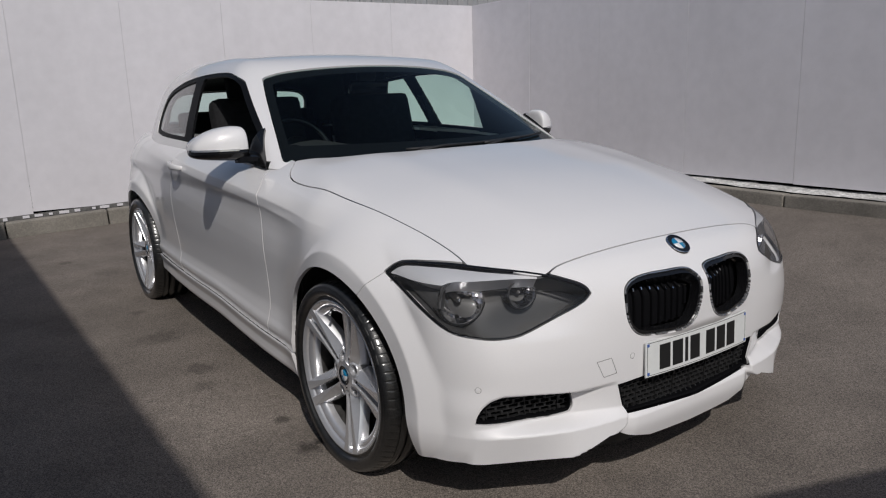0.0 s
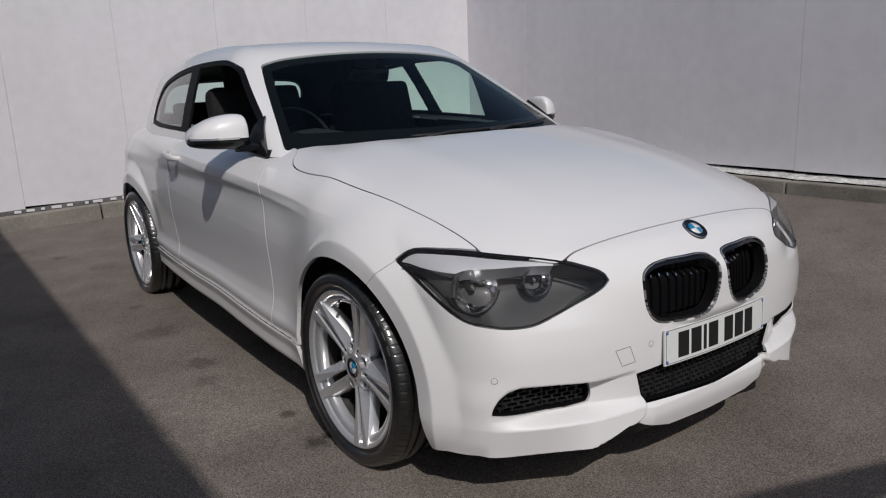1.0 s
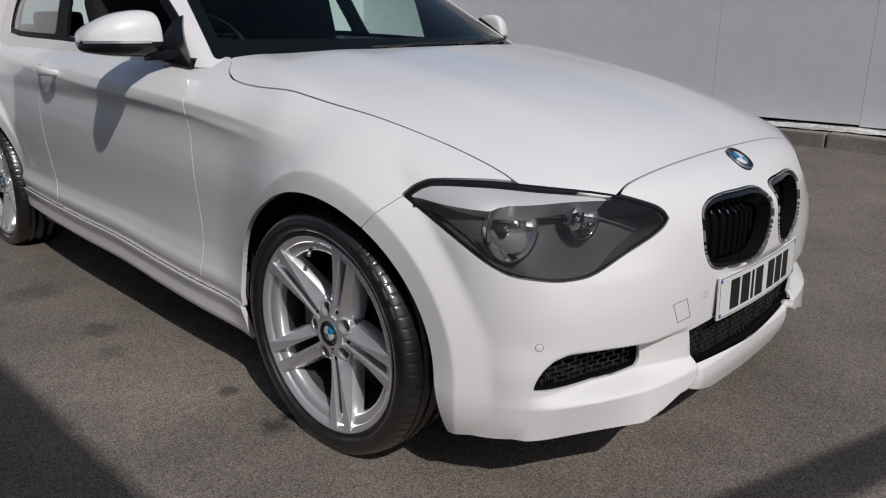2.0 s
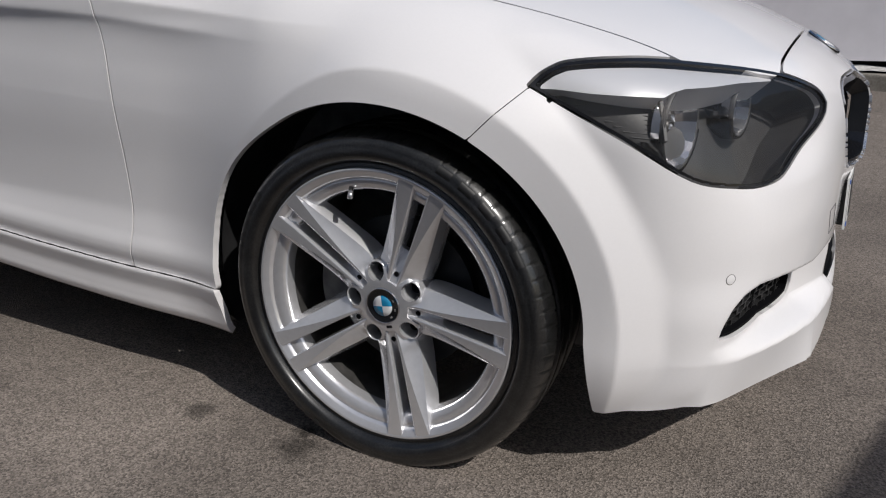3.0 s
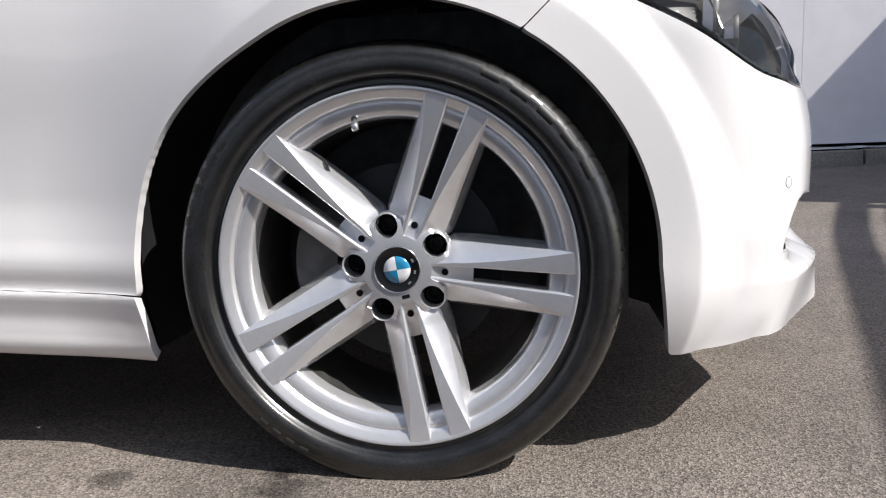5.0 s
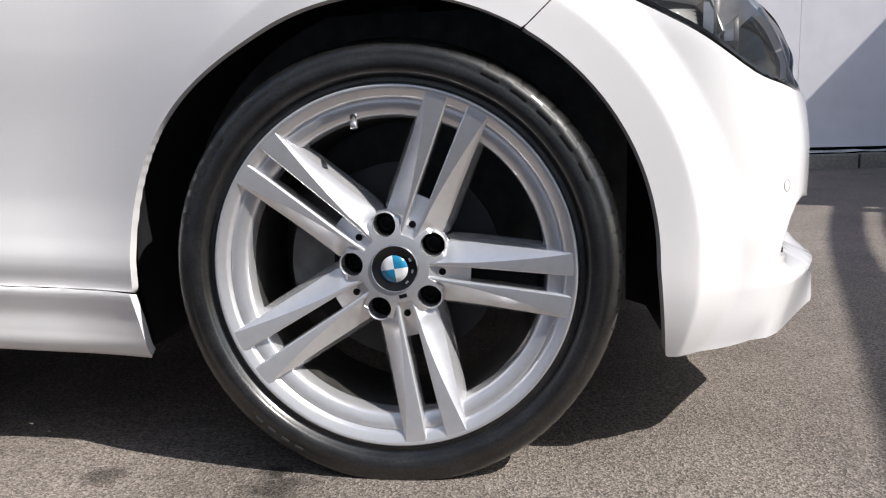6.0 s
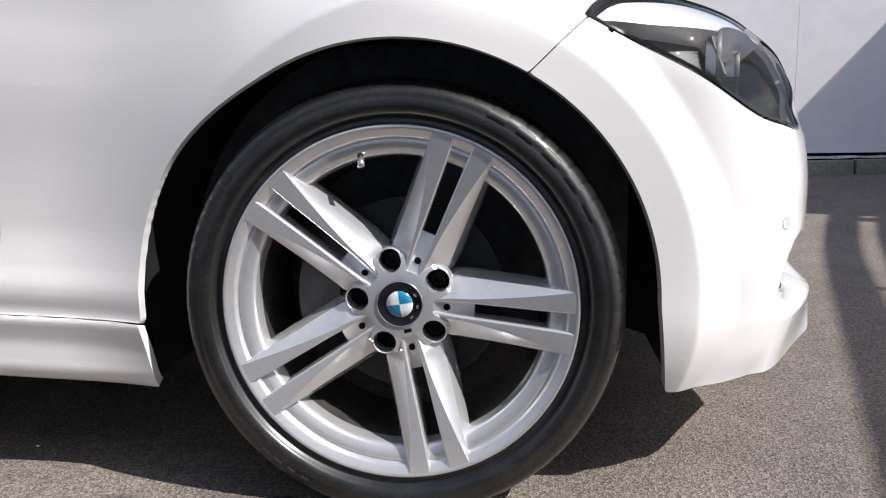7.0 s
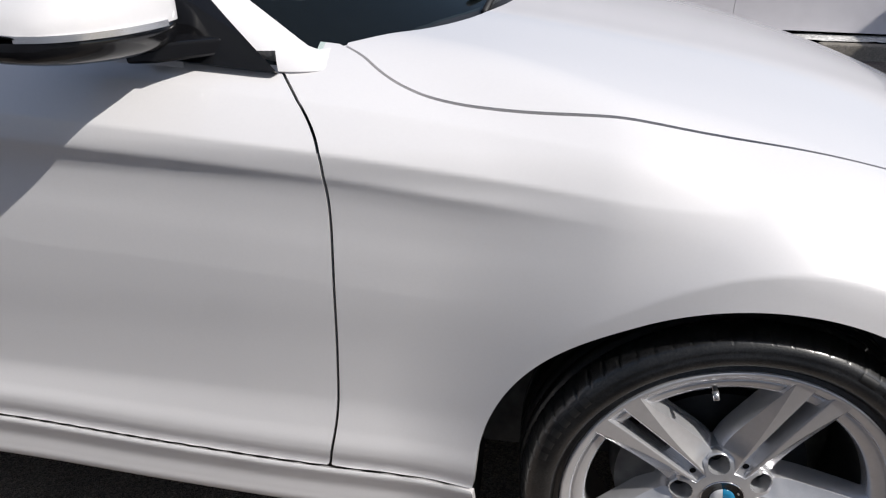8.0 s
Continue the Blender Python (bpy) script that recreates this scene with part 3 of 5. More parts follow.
# ---- the car ----
car = new("car")
tagged(car, "white three-door hatchback parked on tarmac, sport bumper and silver wheels", "car")
GAP = 0.0023
HOOD = [(-0.385, 0.0), (-0.390, 0.15), (-0.405, 0.30), (-0.450, 0.48), (-0.520, 0.595), (-0.595, 0.665), (-0.641, 0.700), (-0.603, 0.724), (-0.570, 0.752), (-0.535, 0.772), (-0.490, 0.785), (-0.42, 0.790), (-0.30, 0.787), (-0.14, 0.772),
        (0.02, 0.750), (0.15, 0.729), (0.285, 0.706), (0.413, 0.692), (0.459, 0.692), (0.586, 0.533), (0.588, 0.468), (0.597, 0.22), (0.600, 0.0)]
LAMP = [(0.462, 0.712), (0.430, 0.734), (0.399, 0.745), (0.31, 0.748), (0.221, 0.741), (0.012, 0.711), (-0.088, 0.682), (-0.117, 0.666), (-0.130, 0.648), (-0.113, 0.632), (-0.063, 0.608),
        (0.062, 0.560), (0.125, 0.554), (0.187, 0.560), (0.265, 0.577), (0.357, 0.637)]
KIDNEY = [(0.016, 0.610), (0.018, 0.646), (0.038, 0.669), (0.13, 0.675), (0.237, 0.672), (0.293, 0.652), (0.307, 0.615), (0.300, 0.548), (0.264, 0.507), (0.191, 0.496),
          (0.107, 0.496), (0.054, 0.515), (0.028, 0.555)]
INTAKE = [(0.753, 0.311), (0.748, 0.338), (0.735, 0.361), (0.716, 0.377), (0.688, 0.385), (0.60, 0.377), (0.482, 0.363), (0.474, 0.352), (0.468, 0.318), (0.476, 0.302), (0.53, 0.299), (0.62, 0.301), (0.70, 0.305)]
LOWER = [(0.0, 0.392), (0.337, 0.365), (0.306, 0.267), (0.0, 0.254)]
TOW = [(0.421, 0.453), (0.367, 0.457), (0.345, 0.404), (0.395, 0.400)]
HOOD_LINE = eased(HOOD + [(x, -y) for x, y in HOOD[::-1][1:-1]], 4)
LAMP_LINE = eased(LAMP, 5, 62)
KIDNEY_LINE = eased(KIDNEY, 5, 70)
INTAKE_LINE = eased(INTAKE, 5)


def side_s(p):
    return 0.75 * np.abs(p[..., 1]) - 0.66 * p[..., 0]


def hood_d(p):
    return outline(p[..., 0], p[..., 1], HOOD_LINE)


def lamp_d(p):
    return np.maximum(outline(side_s(p), p[..., 2], LAMP_LINE), -p[..., 0])


def arch_d(p):
    """Below nought within the wheel openings."""
    d = np.full(p.shape[:-1], 9.0)
    for xw in (0.0, -BASE):
        r = np.hypot(p[..., 0] - xw, np.maximum(p[..., 2] - AXLE, 0)) - 0.10 * np.maximum(AXLE - p[..., 2], 0)
        d = np.minimum(d, r - 0.369 - 0.026 * step(-0.17, -0.40, p[..., 0] - xw))
    return np.where(np.abs(p[..., 1]) > 0.5, d, 9.0)


def nose_seam(p):
    """Below nought behind the seam between wing and bumper."""
    return (p[..., 0] - (0.185 + (p[..., 2] - 0.632) * 1.04)) * 0.69


def door_front(z):
    return knots(z, (0.25, -0.652), (0.296, -0.645), (0.388, -0.631), (0.49, -0.626), (0.715, -0.622), (0.81, -0.627), (0.862, -0.637), (0.901, -0.664), (0.945, -0.715), (1.0, -0.78), (1.1, -0.9))


def door_rear(z):
    return knots(z, (0.25, -1.78), (0.30, -1.79), (0.371, -1.825), (0.51, -1.871), (0.66, -1.882), (0.782, -1.860), (0.874, -1.795), (1.0, -1.75), (1.1, -1.74))


def skirt_z(x):
    return knots(x, (-2.4, 0.262), (-1.65, 0.240), (-1.25, 0.232), (-1.0, 0.208), (-0.67, 0.187), (-0.39, 0.173))


def belt_z(x):
    return knots(x, (-3.2, 1.045), (-2.6, 1.035), (-1.8, 1.008), (-1.2, 0.983), (-0.78, 0.951), (-0.6, 0.944))


def side_grid(x0, x1, nx, t0, t1, nt, sign):
    """Points of the body's side: rays in upright planes from the car's middle."""
    x, t = np.meshgrid(np.linspace(x0, x1, nx), np.radians(np.linspace(t0, t1, nt)), indexing="ij")
    o = np.stack([x, 0 * x, 0 * x + 0.34], -1)
    w = np.stack([0 * x, sign * np.cos(t), np.sin(t)], -1)
    return march(body_f, o, w, 0.05, 1.4)


def front_grid(f0, f1, nf, e0, e1, ne):
    f, e = np.meshgrid(np.radians(np.linspace(f0, f1, nf)), np.radians(np.linspace(e0, e1, ne)), indexing="ij")
    o = np.zeros(f.shape + (3,)) + np.array((0.0, 0.0, 0.45))
    w = np.stack([np.cos(f) * np.cos(e), np.sin(f) * np.cos(e), np.sin(e)], -1)
    return march(body_f, o, w, 0.05, 1.4)


def biggest(*fields):
    out = fields[0]
    for f in fields[1:]:
        out = np.maximum(out, f)
    return out


# bonnet
x, y = np.meshgrid(np.linspace(-0.68, 0.70, 190), np.linspace(-0.806, 0.806, 220), indexing="ij")
g = march(body_f, np.stack([x, y, 0 * x + 0.3], -1), np.stack([0 * x, 0 * x, 0 * x + 1], -1), 0.05, 1.0)
patch("bonnet", body_f, g, hood_d(g) + GAP, PAINT, car, depth=0.018)

# wings, doors, rear quarters, sills
DOORS = {}
for sign, hand in ((-1, "driver"), (1, "passenger")):
    fine = 1.0 if sign < 0 else 0.6
    g = side_grid(-0.80, 0.56, int(200 * fine), -6, 64, int(300 * fine), sign)
    z = g[..., 2]
    waist = np.where(g[..., 0] < -0.60, z - 0.9785, -9.0)
    keep = biggest(-hood_d(g), -lamp_d(g), -arch_d(g), np.where(z < 0.714, nose_seam(g) - 0.0015, -9.0), door_front(z) - g[..., 0], sill_z(g[..., 0]) - z - 0.0016, waist, g[..., 0] - 0.5,
                   np.where(g[..., 0] < -0.40, 0.699 - np.abs(g[..., 1]), -9.0)) + GAP
    patch("wing", body_f, g, keep, PAINT, car)
    g = side_grid(-2.02, -0.58, int(220 * fine), -6, 52, int(290 * fine), sign)
    z = g[..., 2]
    keep = biggest(g[..., 0] - door_front(z), door_rear(z) - g[..., 0], sill_z(g[..., 0]) - z - 0.0016, z - belt_z(g[..., 0])) + GAP
    door = patch("door", body_f, g, keep, PAINT, car)
    DOORS[hand] = door
    g = side_grid(-3.30, -1.72, 150, -8, 52, 110, sign)
    z = g[..., 2]
    keep = biggest(g[..., 0] - door_rear(z), -arch_d(g), np.where(g[..., 0] > -2.5, sill_z(g[..., 0]) - z, 0.2 - z), z - belt_z(g[..., 0]) - 0.004) + GAP
    patch("rear_quarter", body_f, g, keep, PAINT, car)
    g = side_grid(-2.42, -0.36, 200, -14, 4, 110, sign)
    z = g[..., 2]
    keep = biggest(z - sill_z(g[..., 0]) + 0.0015, skirt_z(g[..., 0]) - z, np.where(g[..., 0] < -1.3, -arch_d(g), g[..., 0] + 0.385 + 0.13 * (z - 0.168))) + 0.0005
    patch("side_skirt", body_f, g, keep, PAINT, car, "white side skirt under the door", depth=0.014, sunk=-0.005)
    # added block that keeps sun from leaking through behind the skirt
    part("leak_block", loft([[(x, sign * 0.66, 0.176), (x, sign * 0.806, 0.176), (x, sign * 0.846, 0.220), (x, sign * 0.846, 0.290), (x, sign * 0.66, 0.290)] for x in (-0.440, -0.412)]), PLASTIC, car, "black block added behind the skirt to stop a light leak")

# front bumper with its openings
g = front_grid(-86, 86, 640, -26, 32, 250)
z, ay = g[..., 2], np.abs(g[..., 1])
bottom = np.interp(ay, (0.0, 0.20, 0.30, 0.35, 0.385, 0.495, 0.60, 0.765, 0.82), (0.160, 0.168, 0.196, 0.222, 0.222, 0.184, 0.183, 0.181, 0.173))
keep = biggest(-hood_d(g), -lamp_d(g), -arch_d(g), np.where(z < 0.714, -nose_seam(g) - 0.0015, ay - 0.540), np.where((z > 0.69) & (side_s(g) < 0.44), ay - 0.540, -9.0),
               -outline(ay, z, KIDNEY_LINE), -outline(ay, z, INTAKE_LINE), -outline(ay, z, [(-0.3, 0.391)] + LOWER[1:3] + [(-0.3, 0.241)]), bottom - z, np.where(z < 0.27, 0.345 - g[..., 0], -9.0)) + GAP
patch("front_bumper", body_f, g, keep, PAINT, car, "white sport front bumper", depth=0.022)

# rear: bumper and tailgate
f, e = np.meshgrid(np.radians(np.linspace(104, 256, 120)), np.radians(np.linspace(-22, 40, 60)), indexing="ij")
o = np.zeros(f.shape + (3,)) + np.array((-2.75, 0.0, 0.48))
w = np.stack([np.cos(f) * np.cos(e), np.sin(f) * np.cos(e), np.sin(e)], -1)
g = march(body_f, o, w, 0.05, 1.4)
patch("rear_bumper", body_f, g, biggest(g[..., 0] + 3.28, g[..., 2] - 0.62, 0.2 - g[..., 2]) + GAP, PAINT, car)
patch("tailgate", body_f, g, biggest(g[..., 0] + 3.28, 0.62 - g[..., 2], g[..., 2] - 1.05) + GAP, PAINT, car)

# cabin shell
x, t = np.meshgrid(np.linspace(-3.25, -0.43, 360), np.radians(np.linspace(-3, 183, 260)), indexing="ij")
o = np.stack([x, 0 * x, 0 * x + 0.965], -1)
w = np.stack([0 * x, np.cos(t), np.sin(t)], -1)
g = march(cabin_f, o, w, 0.0, 1.2)
cx, cy, cz = g[..., 0], np.abs(g[..., 1]), g[..., 2]
SCREEN = [(-0.738, 0.965), (-0.574, 1.294), (-0.535, 1.313), (-0.45, 1.331), (-0.25, 1.349), (0, 1.356), (0.25, 1.349), (0.45, 1.331), (0.535, 1.313), (0.574, 1.294), (0.738, 0.965)]
WINDOW = [(-0.740, 0.944), (-0.87, 1.060), (-1.005, 1.154), (-1.13, 1.232), (-1.257, 1.288), (-1.39, 1.324), (-1.518, 1.338), (-1.826, 1.335), (-2.12, 1.315), (-2.36, 1.283), (-2.52, 1.242),
          (-2.60, 1.165), (-2.60, 1.078), (-2.55, 1.030), (-1.741, 1.005), (-1.2, 0.982)]
REAR = [(-0.50, 1.07), (-0.46, 1.23), (-0.30, 1.27), (0.30, 1.27), (0.46, 1.23), (0.50, 1.07)]
screen_d = np.where(cx > -1.7, outline(g[..., 1], cz, eased(SCREEN, 4)), 9.0)
window_d = np.where(cy > 0.42, outline(cx, cz, eased(WINDOW, 4)), 9.0)
# the front edge of the side windows keeps to the body's side, clear of the screen pillar
lean = (cy - knots(cx, (-3.3, 0.58), (-2.9, 0.69), (-2.4, 0.768), (-1.8, 0.802), (-1.2, 0.801), (-0.7, 0.783)) + 0.36 * (cz - 0.95) + 0.25 * np.maximum(cz - 1.05, 0) ** 2) / 1.06
window_d = np.where(cx > -1.45, np.maximum(window_d, -0.023 - lean), window_d)
rear_d = np.where(cx < -2.75, outline(g[..., 1], cz, eased(REAR, 4, 100)), 9.0)
patch("roof", cabin_f, g, biggest(-screen_d, -window_d, -rear_d, np.where(cx > -0.715, 0.940 - cz, np.where(cx > -0.85, 0.966 - cz, 0.915 - cz))) + 0.001, PAINT, car, "white roof with its pillars", depth=0.03)
patch("headlining", cabin_f, g, biggest(-screen_d + 0.012, -window_d + 0.015 - 0.13 * step(-1.45, -0.95, cx) * (g[..., 1] > 0), -rear_d + 0.02, 0.93 - cz, cx + 0.80), CABIN, car, "dark headlining", depth=0.004, sunk=0.032)
pane = patch("windscreen", cabin_f, g, screen_d + 0.002, PANE, car, "green tinted windscreen", depth=0.002, sunk=0.004)
pane.visible_shadow = False
patch("screen_band", cabin_f, g, biggest(screen_d + 0.002, -(screen_d + 0.030 + 0.03 * (cz < 1.03))), TRIM_BLACK, car, "black printed windscreen edge", depth=0.001, sunk=0.007)
rear_pane = patch("rear_window", cabin_f, g, rear_d + 0.002, SIDE_PANE, car, depth=0.002, sunk=0.004)
rear_pane.visible_shadow = False
for sign in (-1, 1):
    here = np.where(g[..., 1] * sign > 0, -9.0, 9.0)
    pillar = np.abs(cx - (-1.775 - 0.33 * (cz - 1.0))) - 0.060
    frame_d = biggest(window_d + 0.0015, here)
    patch("window_trim", cabin_f, g, biggest(frame_d, np.where(pillar < 0, -0.01, -(window_d + np.where(cx < -1.8, 0.022, 0.016)))), TRIM_BLACK, car, "gloss black window surround", depth=0.012, sunk=0.003)
    for nm, cut in (("door_window", cx < -1.83), ("quarter_window", cx > -1.83)):
        if sign < 0 and nm == "door_window":
            continue  # the driver's window is wound down
        p = patch(nm, cabin_f, g, biggest(window_d + 0.021, here, np.where(cut, 9.0, -9.0)), SHEEN_PANE if sign < 0 else SIDE_PANE, car, depth=0.001, sunk=0.009)
        if p:
            p.visible_shadow = False

# dark inside of the lower body, seen only through gaps
bm = block((3.6, 1.30, 0.50), pose(-1.45, 0, 0.45))
part("inner_body", bm, DARK, car, "dark inner structure")
part("engine_bay", block((0.56, 1.16, 0.18), pose(-0.28, 0, 0.74)), DARK, car, "dark inner structure")
part("radiator", block((0.10, 0.60, 0.40), pose(0.54, 0, 0.45)), DARK, car, "dark radiator")


# ---- wheels ----
SPOKE_TURN = -5


def spoke_top(r):
    """How far out the spokes' faces stand at a radius."""
    t = min(max((r - 0.050) / 0.2035, 0), 1)
    return -0.027 + 0.0268 * t ** 1.25


def bar_ring(r, angle, sign):
    """Section of one bar of a twin spoke at radius r: points across it, from the slot to the outer flank."""
    f = lambda *pairs: float(knots(np.array(r), *pairs))
    top = spoke_top(r)
    gap = f((0.050, 0.0072), (0.080, 0.0092), (0.160, 0.0112), (0.245, 0.0135), (0.256, 0.0142))
    edge = f((0.050, 0.0110), (0.070, 0.0142), (0.110, 0.0180), (0.150, 0.0240), (0.200, 0.0335), (0.245, 0.0436), (0.256, 0.0464))
    ridge = f((0.036, 0.0140), (0.050, 0.0175), (0.064, 0.0198), (0.070, 0.0235), (0.076, 0.0300), (0.083, 0.0400), (0.100, 0.0425), (0.150, 0.0432), (0.200, 0.0438), (0.245, 0.0452), (0.256, 0.0468))
    drop = f((0.036, 0.0010), (0.060, 0.0040), (0.080, 0.0140), (0.105, 0.0185), (0.150, 0.0140), (0.200, 0.0065), (0.235, 0.0020), (0.256, 0.0002))
    flank = f((0.036, 0.0005), (0.076, 0.0010), (0.084, 0.0060), (0.100, 0.0095), (0.160, 0.0090), (0.215, 0.0075), (0.256, 0.0020))
    pts = [(gap, top - 0.036), (gap - 0.0002, top - 0.0040), (gap + 0.0004, top - 0.0014), (gap + 0.0024, top), ((gap + 0.0024 + edge) / 2, top + 0.0002), (edge, top),
           (edge + (ridge - edge) * 0.5, top - drop * 0.62), (ridge - 0.0012, top - drop), (ridge + 0.0012, top - drop - 0.0014),
           (ridge + flank * 0.5, top - drop - 0.010), (ridge + flank, top - drop - 0.024), (ridge + flank + 0.001, top - drop - 0.036)]
    out = []
    for t, u in pts:
        t *= sign
        rr = math.sqrt(max(r * r - t * t, 1e-6))
        out.append((rr * math.cos(angle) - t * math.sin(angle), -u, rr * math.sin(angle) + t * math.cos(angle)))
    return out


def make_wheel():
    rim = part("wheel", lathe([(0.2575, -0.010), (0.2590, -0.003), (0.2578, 0.0005), (0.2555, 0.0012), (0.2520, -0.0005), (0.2440, -0.0055), (0.2412, -0.0075), (0.2400, -0.0125),
                               (0.2384, -0.0140), (0.2365, -0.0125), (0.2345, -0.0120), (0.2210, -0.0190), (0.2175, -0.0220), (0.2155, -0.0300), (0.2145, -0.0500)], 160), ALLOY, None,
               "silver alloy wheel with five twin spokes", smooth=True)
    # barrel behind the spokes, its shade painted as dark colour
    part("barrel", lathe([(0.2145, -0.048), (0.2120, -0.185), (0.2350, -0.205), (0.2575, -0.205), (0.2575, -0.012)], 96), SHADED_BARREL, rim, "barrel coloured dark for the shade inside the wheel", smooth=True)
    for k in range(5):
        a = radians(SPOKE_TURN + 72 * k)
        spoke = bmesh.new()
        for sign in (-1, 1):
            loft([bar_ring(r, a, sign) for r in np.linspace(0.040, 0.2545, 44)], spoke)
        # floor of the slot: falls away from the hub, and a pocket with a small tab at the rim
        for r0, r1, d0, d1 in ((0.044, 0.064, 0.0005, 0.006), (0.064, 0.108, 0.006, 0.034), (0.245, 0.254, 0.016, 0.003)):
            rings = []
            for r in np.linspace(r0, r1, 6):
                top = spoke_top(r) - d0 - (d1 - d0) * (r - r0) / (r1 - r0)
                rings.append([(r * math.cos(a) - t * math.sin(a), -u, r * math.sin(a) + t * math.cos(a)) for t, u in ((-0.0138, top), (0.0138, top), (0.0138, top - 0.012), (-0.0138, top - 0.012))])
            loft(rings, spoke)
        o = part("spoke", spoke, ALLOY, rim, smooth=True)
        mod = o.modifiers.new("edges", "EDGE_SPLIT")
        mod.split_angle = radians(24)
        m = Matrix.Rotation(-a, 4, "Y")
        part("tab", block((0.011, 0.010, 0.013), m @ Matrix.Translation((0.2335, 0.022, 0.0))), ALLOY, rim, bevel=0.001)
        # black disc painting the shade of the small hole in the slot
        part("slot_hole", lathe([(0.0, 0.0006), (0.0040, 0.0005), (0.0052, 0.0)], 16), GRILLE, rim).matrix_basis = m @ Matrix.Translation((0.0685, -spoke_top(0.0685) + 0.0050, 0.0))
    # hub face with five bolt holes
    r, a = np.meshgrid(np.linspace(0.034, 0.092, 40), np.linspace(0, 2 * math.pi, 181), indexing="ij")
    u = -0.024 - 0.010 * ((r - 0.034) / 0.052) ** 2 * (r < 0.09) - 0.016 * step(0.070, 0.086, r) * (0.5 - 0.5 * np.cos(5 * (a - radians(SPOKE_TURN))))
    g = np.stack([r * np.cos(a), -u, r * np.sin(a)], -1)
    hole = np.full(r.shape, 9.0)
    for k in range(5):
        b = radians(SPOKE_TURN + 36 + 72 * k)
        hole = np.minimum(hole, np.hypot(g[..., 0] - 0.0640 * math.cos(b), g[..., 2] - 0.0640 * math.sin(b)) - 0.0172)
    n = np.zeros(g.shape) + np.array((0, -1.0, 0))
    patch("hub_face", None, g, biggest(-hole, r - 0.050 - 0.035 * np.clip(np.cos(5 * (a - radians(SPOKE_TURN + 36))) * 1.5 + 0.75, 0, 1), 0.0342 - r), ALLOY, rim, depth=0.034, normals=n)
    for k in range(5):
        b = radians(SPOKE_TURN + 36 + 72 * k)
        m = Matrix.Translation((0.0640 * math.cos(b), 0, 0.0640 * math.sin(b)))
        bolt = lathe([(0.0, -0.060), (0.006, -0.060), (0.0072, -0.059), (0.0085, -0.052), (0.0100, -0.052), (0.0108, -0.055), (0.0145, -0.064)], 18)
        bmesh.ops.transform(bolt, matrix=m, verts=bolt.verts)
        part("wheel_bolt", bolt, TRIM_BLACK, rim, smooth=True)
        well = lathe([(0.0180, -0.036), (0.0184, -0.066), (0.0, -0.068)], 18)
        bmesh.ops.transform(well, matrix=m, verts=well.verts)
        boss = lathe([(0.0172, -0.070), (0.0172, -0.034), (0.0180, -0.0315), (0.0192, -0.0320), (0.0205, -0.0360), (0.0212, -0.070)], 28)
        bmesh.ops.transform(boss, matrix=m, verts=boss.verts)
        part("bolt_boss", boss, ALLOY, rim, smooth=True)
        # well in black: the shade of the bolt hole put into its colour
        part("bolt_well", well, GRILLE, rim, smooth=True)
    # cap with the round emblem as plain shapes
    cap = part("hub_cap", lathe([(0.0345, -0.030), (0.0345, -0.0235), (0.0332, -0.0222), (0.0322, -0.0225), (0.0315, -0.0232), (0.0, -0.0212)], 60), GLOSS_BLACK, rim, "black hub cap with blue and white quarters", smooth=True)
    part("cap_ring", lathe([(0.0345, -0.0235), (0.0338, -0.0218), (0.0328, -0.0221), (0.0326, -0.024)], 60), CHROME, rim, smooth=True)
    for q in range(4):
        bm = bmesh.new()
        lathe([(0.0, -0.0204), (0.010, -0.0206), (0.0195, -0.0214), (0.0197, -0.024)], 14, bm, radians(90 * q + 8), radians(90 * q + 98))
        part("emblem_quarter", bm, (BLUE, WHITE_ENAMEL)[q % 2], rim, smooth=True)
    # plain marks for the emblem's lettering, and the small tag
    for b in (30, 352, 312):
        c = radians(b)
        part("emblem_mark", block((0.0052, 0.0006, 0.0030), Matrix.Translation((0.0262 * math.cos(c), 0.0218, 0.0262 * math.sin(c))) @ Matrix.Rotation(-c + math.pi / 2, 4, "Y")), SATIN, rim)
    c = radians(-75)
    part("tag", block((0.012, 0.002, 0.0060), Matrix.Translation((0.0415 * math.cos(c), 0.0250, 0.0415 * math.sin(c))) @ Matrix.Rotation(-c - math.pi / 2, 4, "Y")), GLOSS_BLACK, rim, bevel=0.0006)
    # valve
    c = radians(103)
    v0 = Vector((0.233 * math.cos(c), 0.030, 0.233 * math.sin(c)))
    part("valve", tube([v0, v0 + Vector((0.002, -0.010, -0.010)), v0 + Vector((0.004, -0.016, -0.018))], 0.0042, 10), STEEL, rim, smooth=True)
    part("valve_cap", tube([v0 + Vector((0.0035, -0.015, -0.016)), v0 + Vector((0.006, -0.022, -0.027))], 0.0050, 10), SATIN, rim, smooth=True)
    # brake disc, coloured black for the shade in there, and caliper behind the spokes
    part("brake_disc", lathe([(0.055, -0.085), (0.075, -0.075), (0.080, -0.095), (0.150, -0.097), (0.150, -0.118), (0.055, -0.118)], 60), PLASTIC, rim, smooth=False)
    part("brake_caliper", lathe([(0.100, -0.070), (0.165, -0.072), (0.170, -0.130), (0.100, -0.135), (0.100, -0.070)], 12, None, radians(140), radians(205)), DARK, rim)
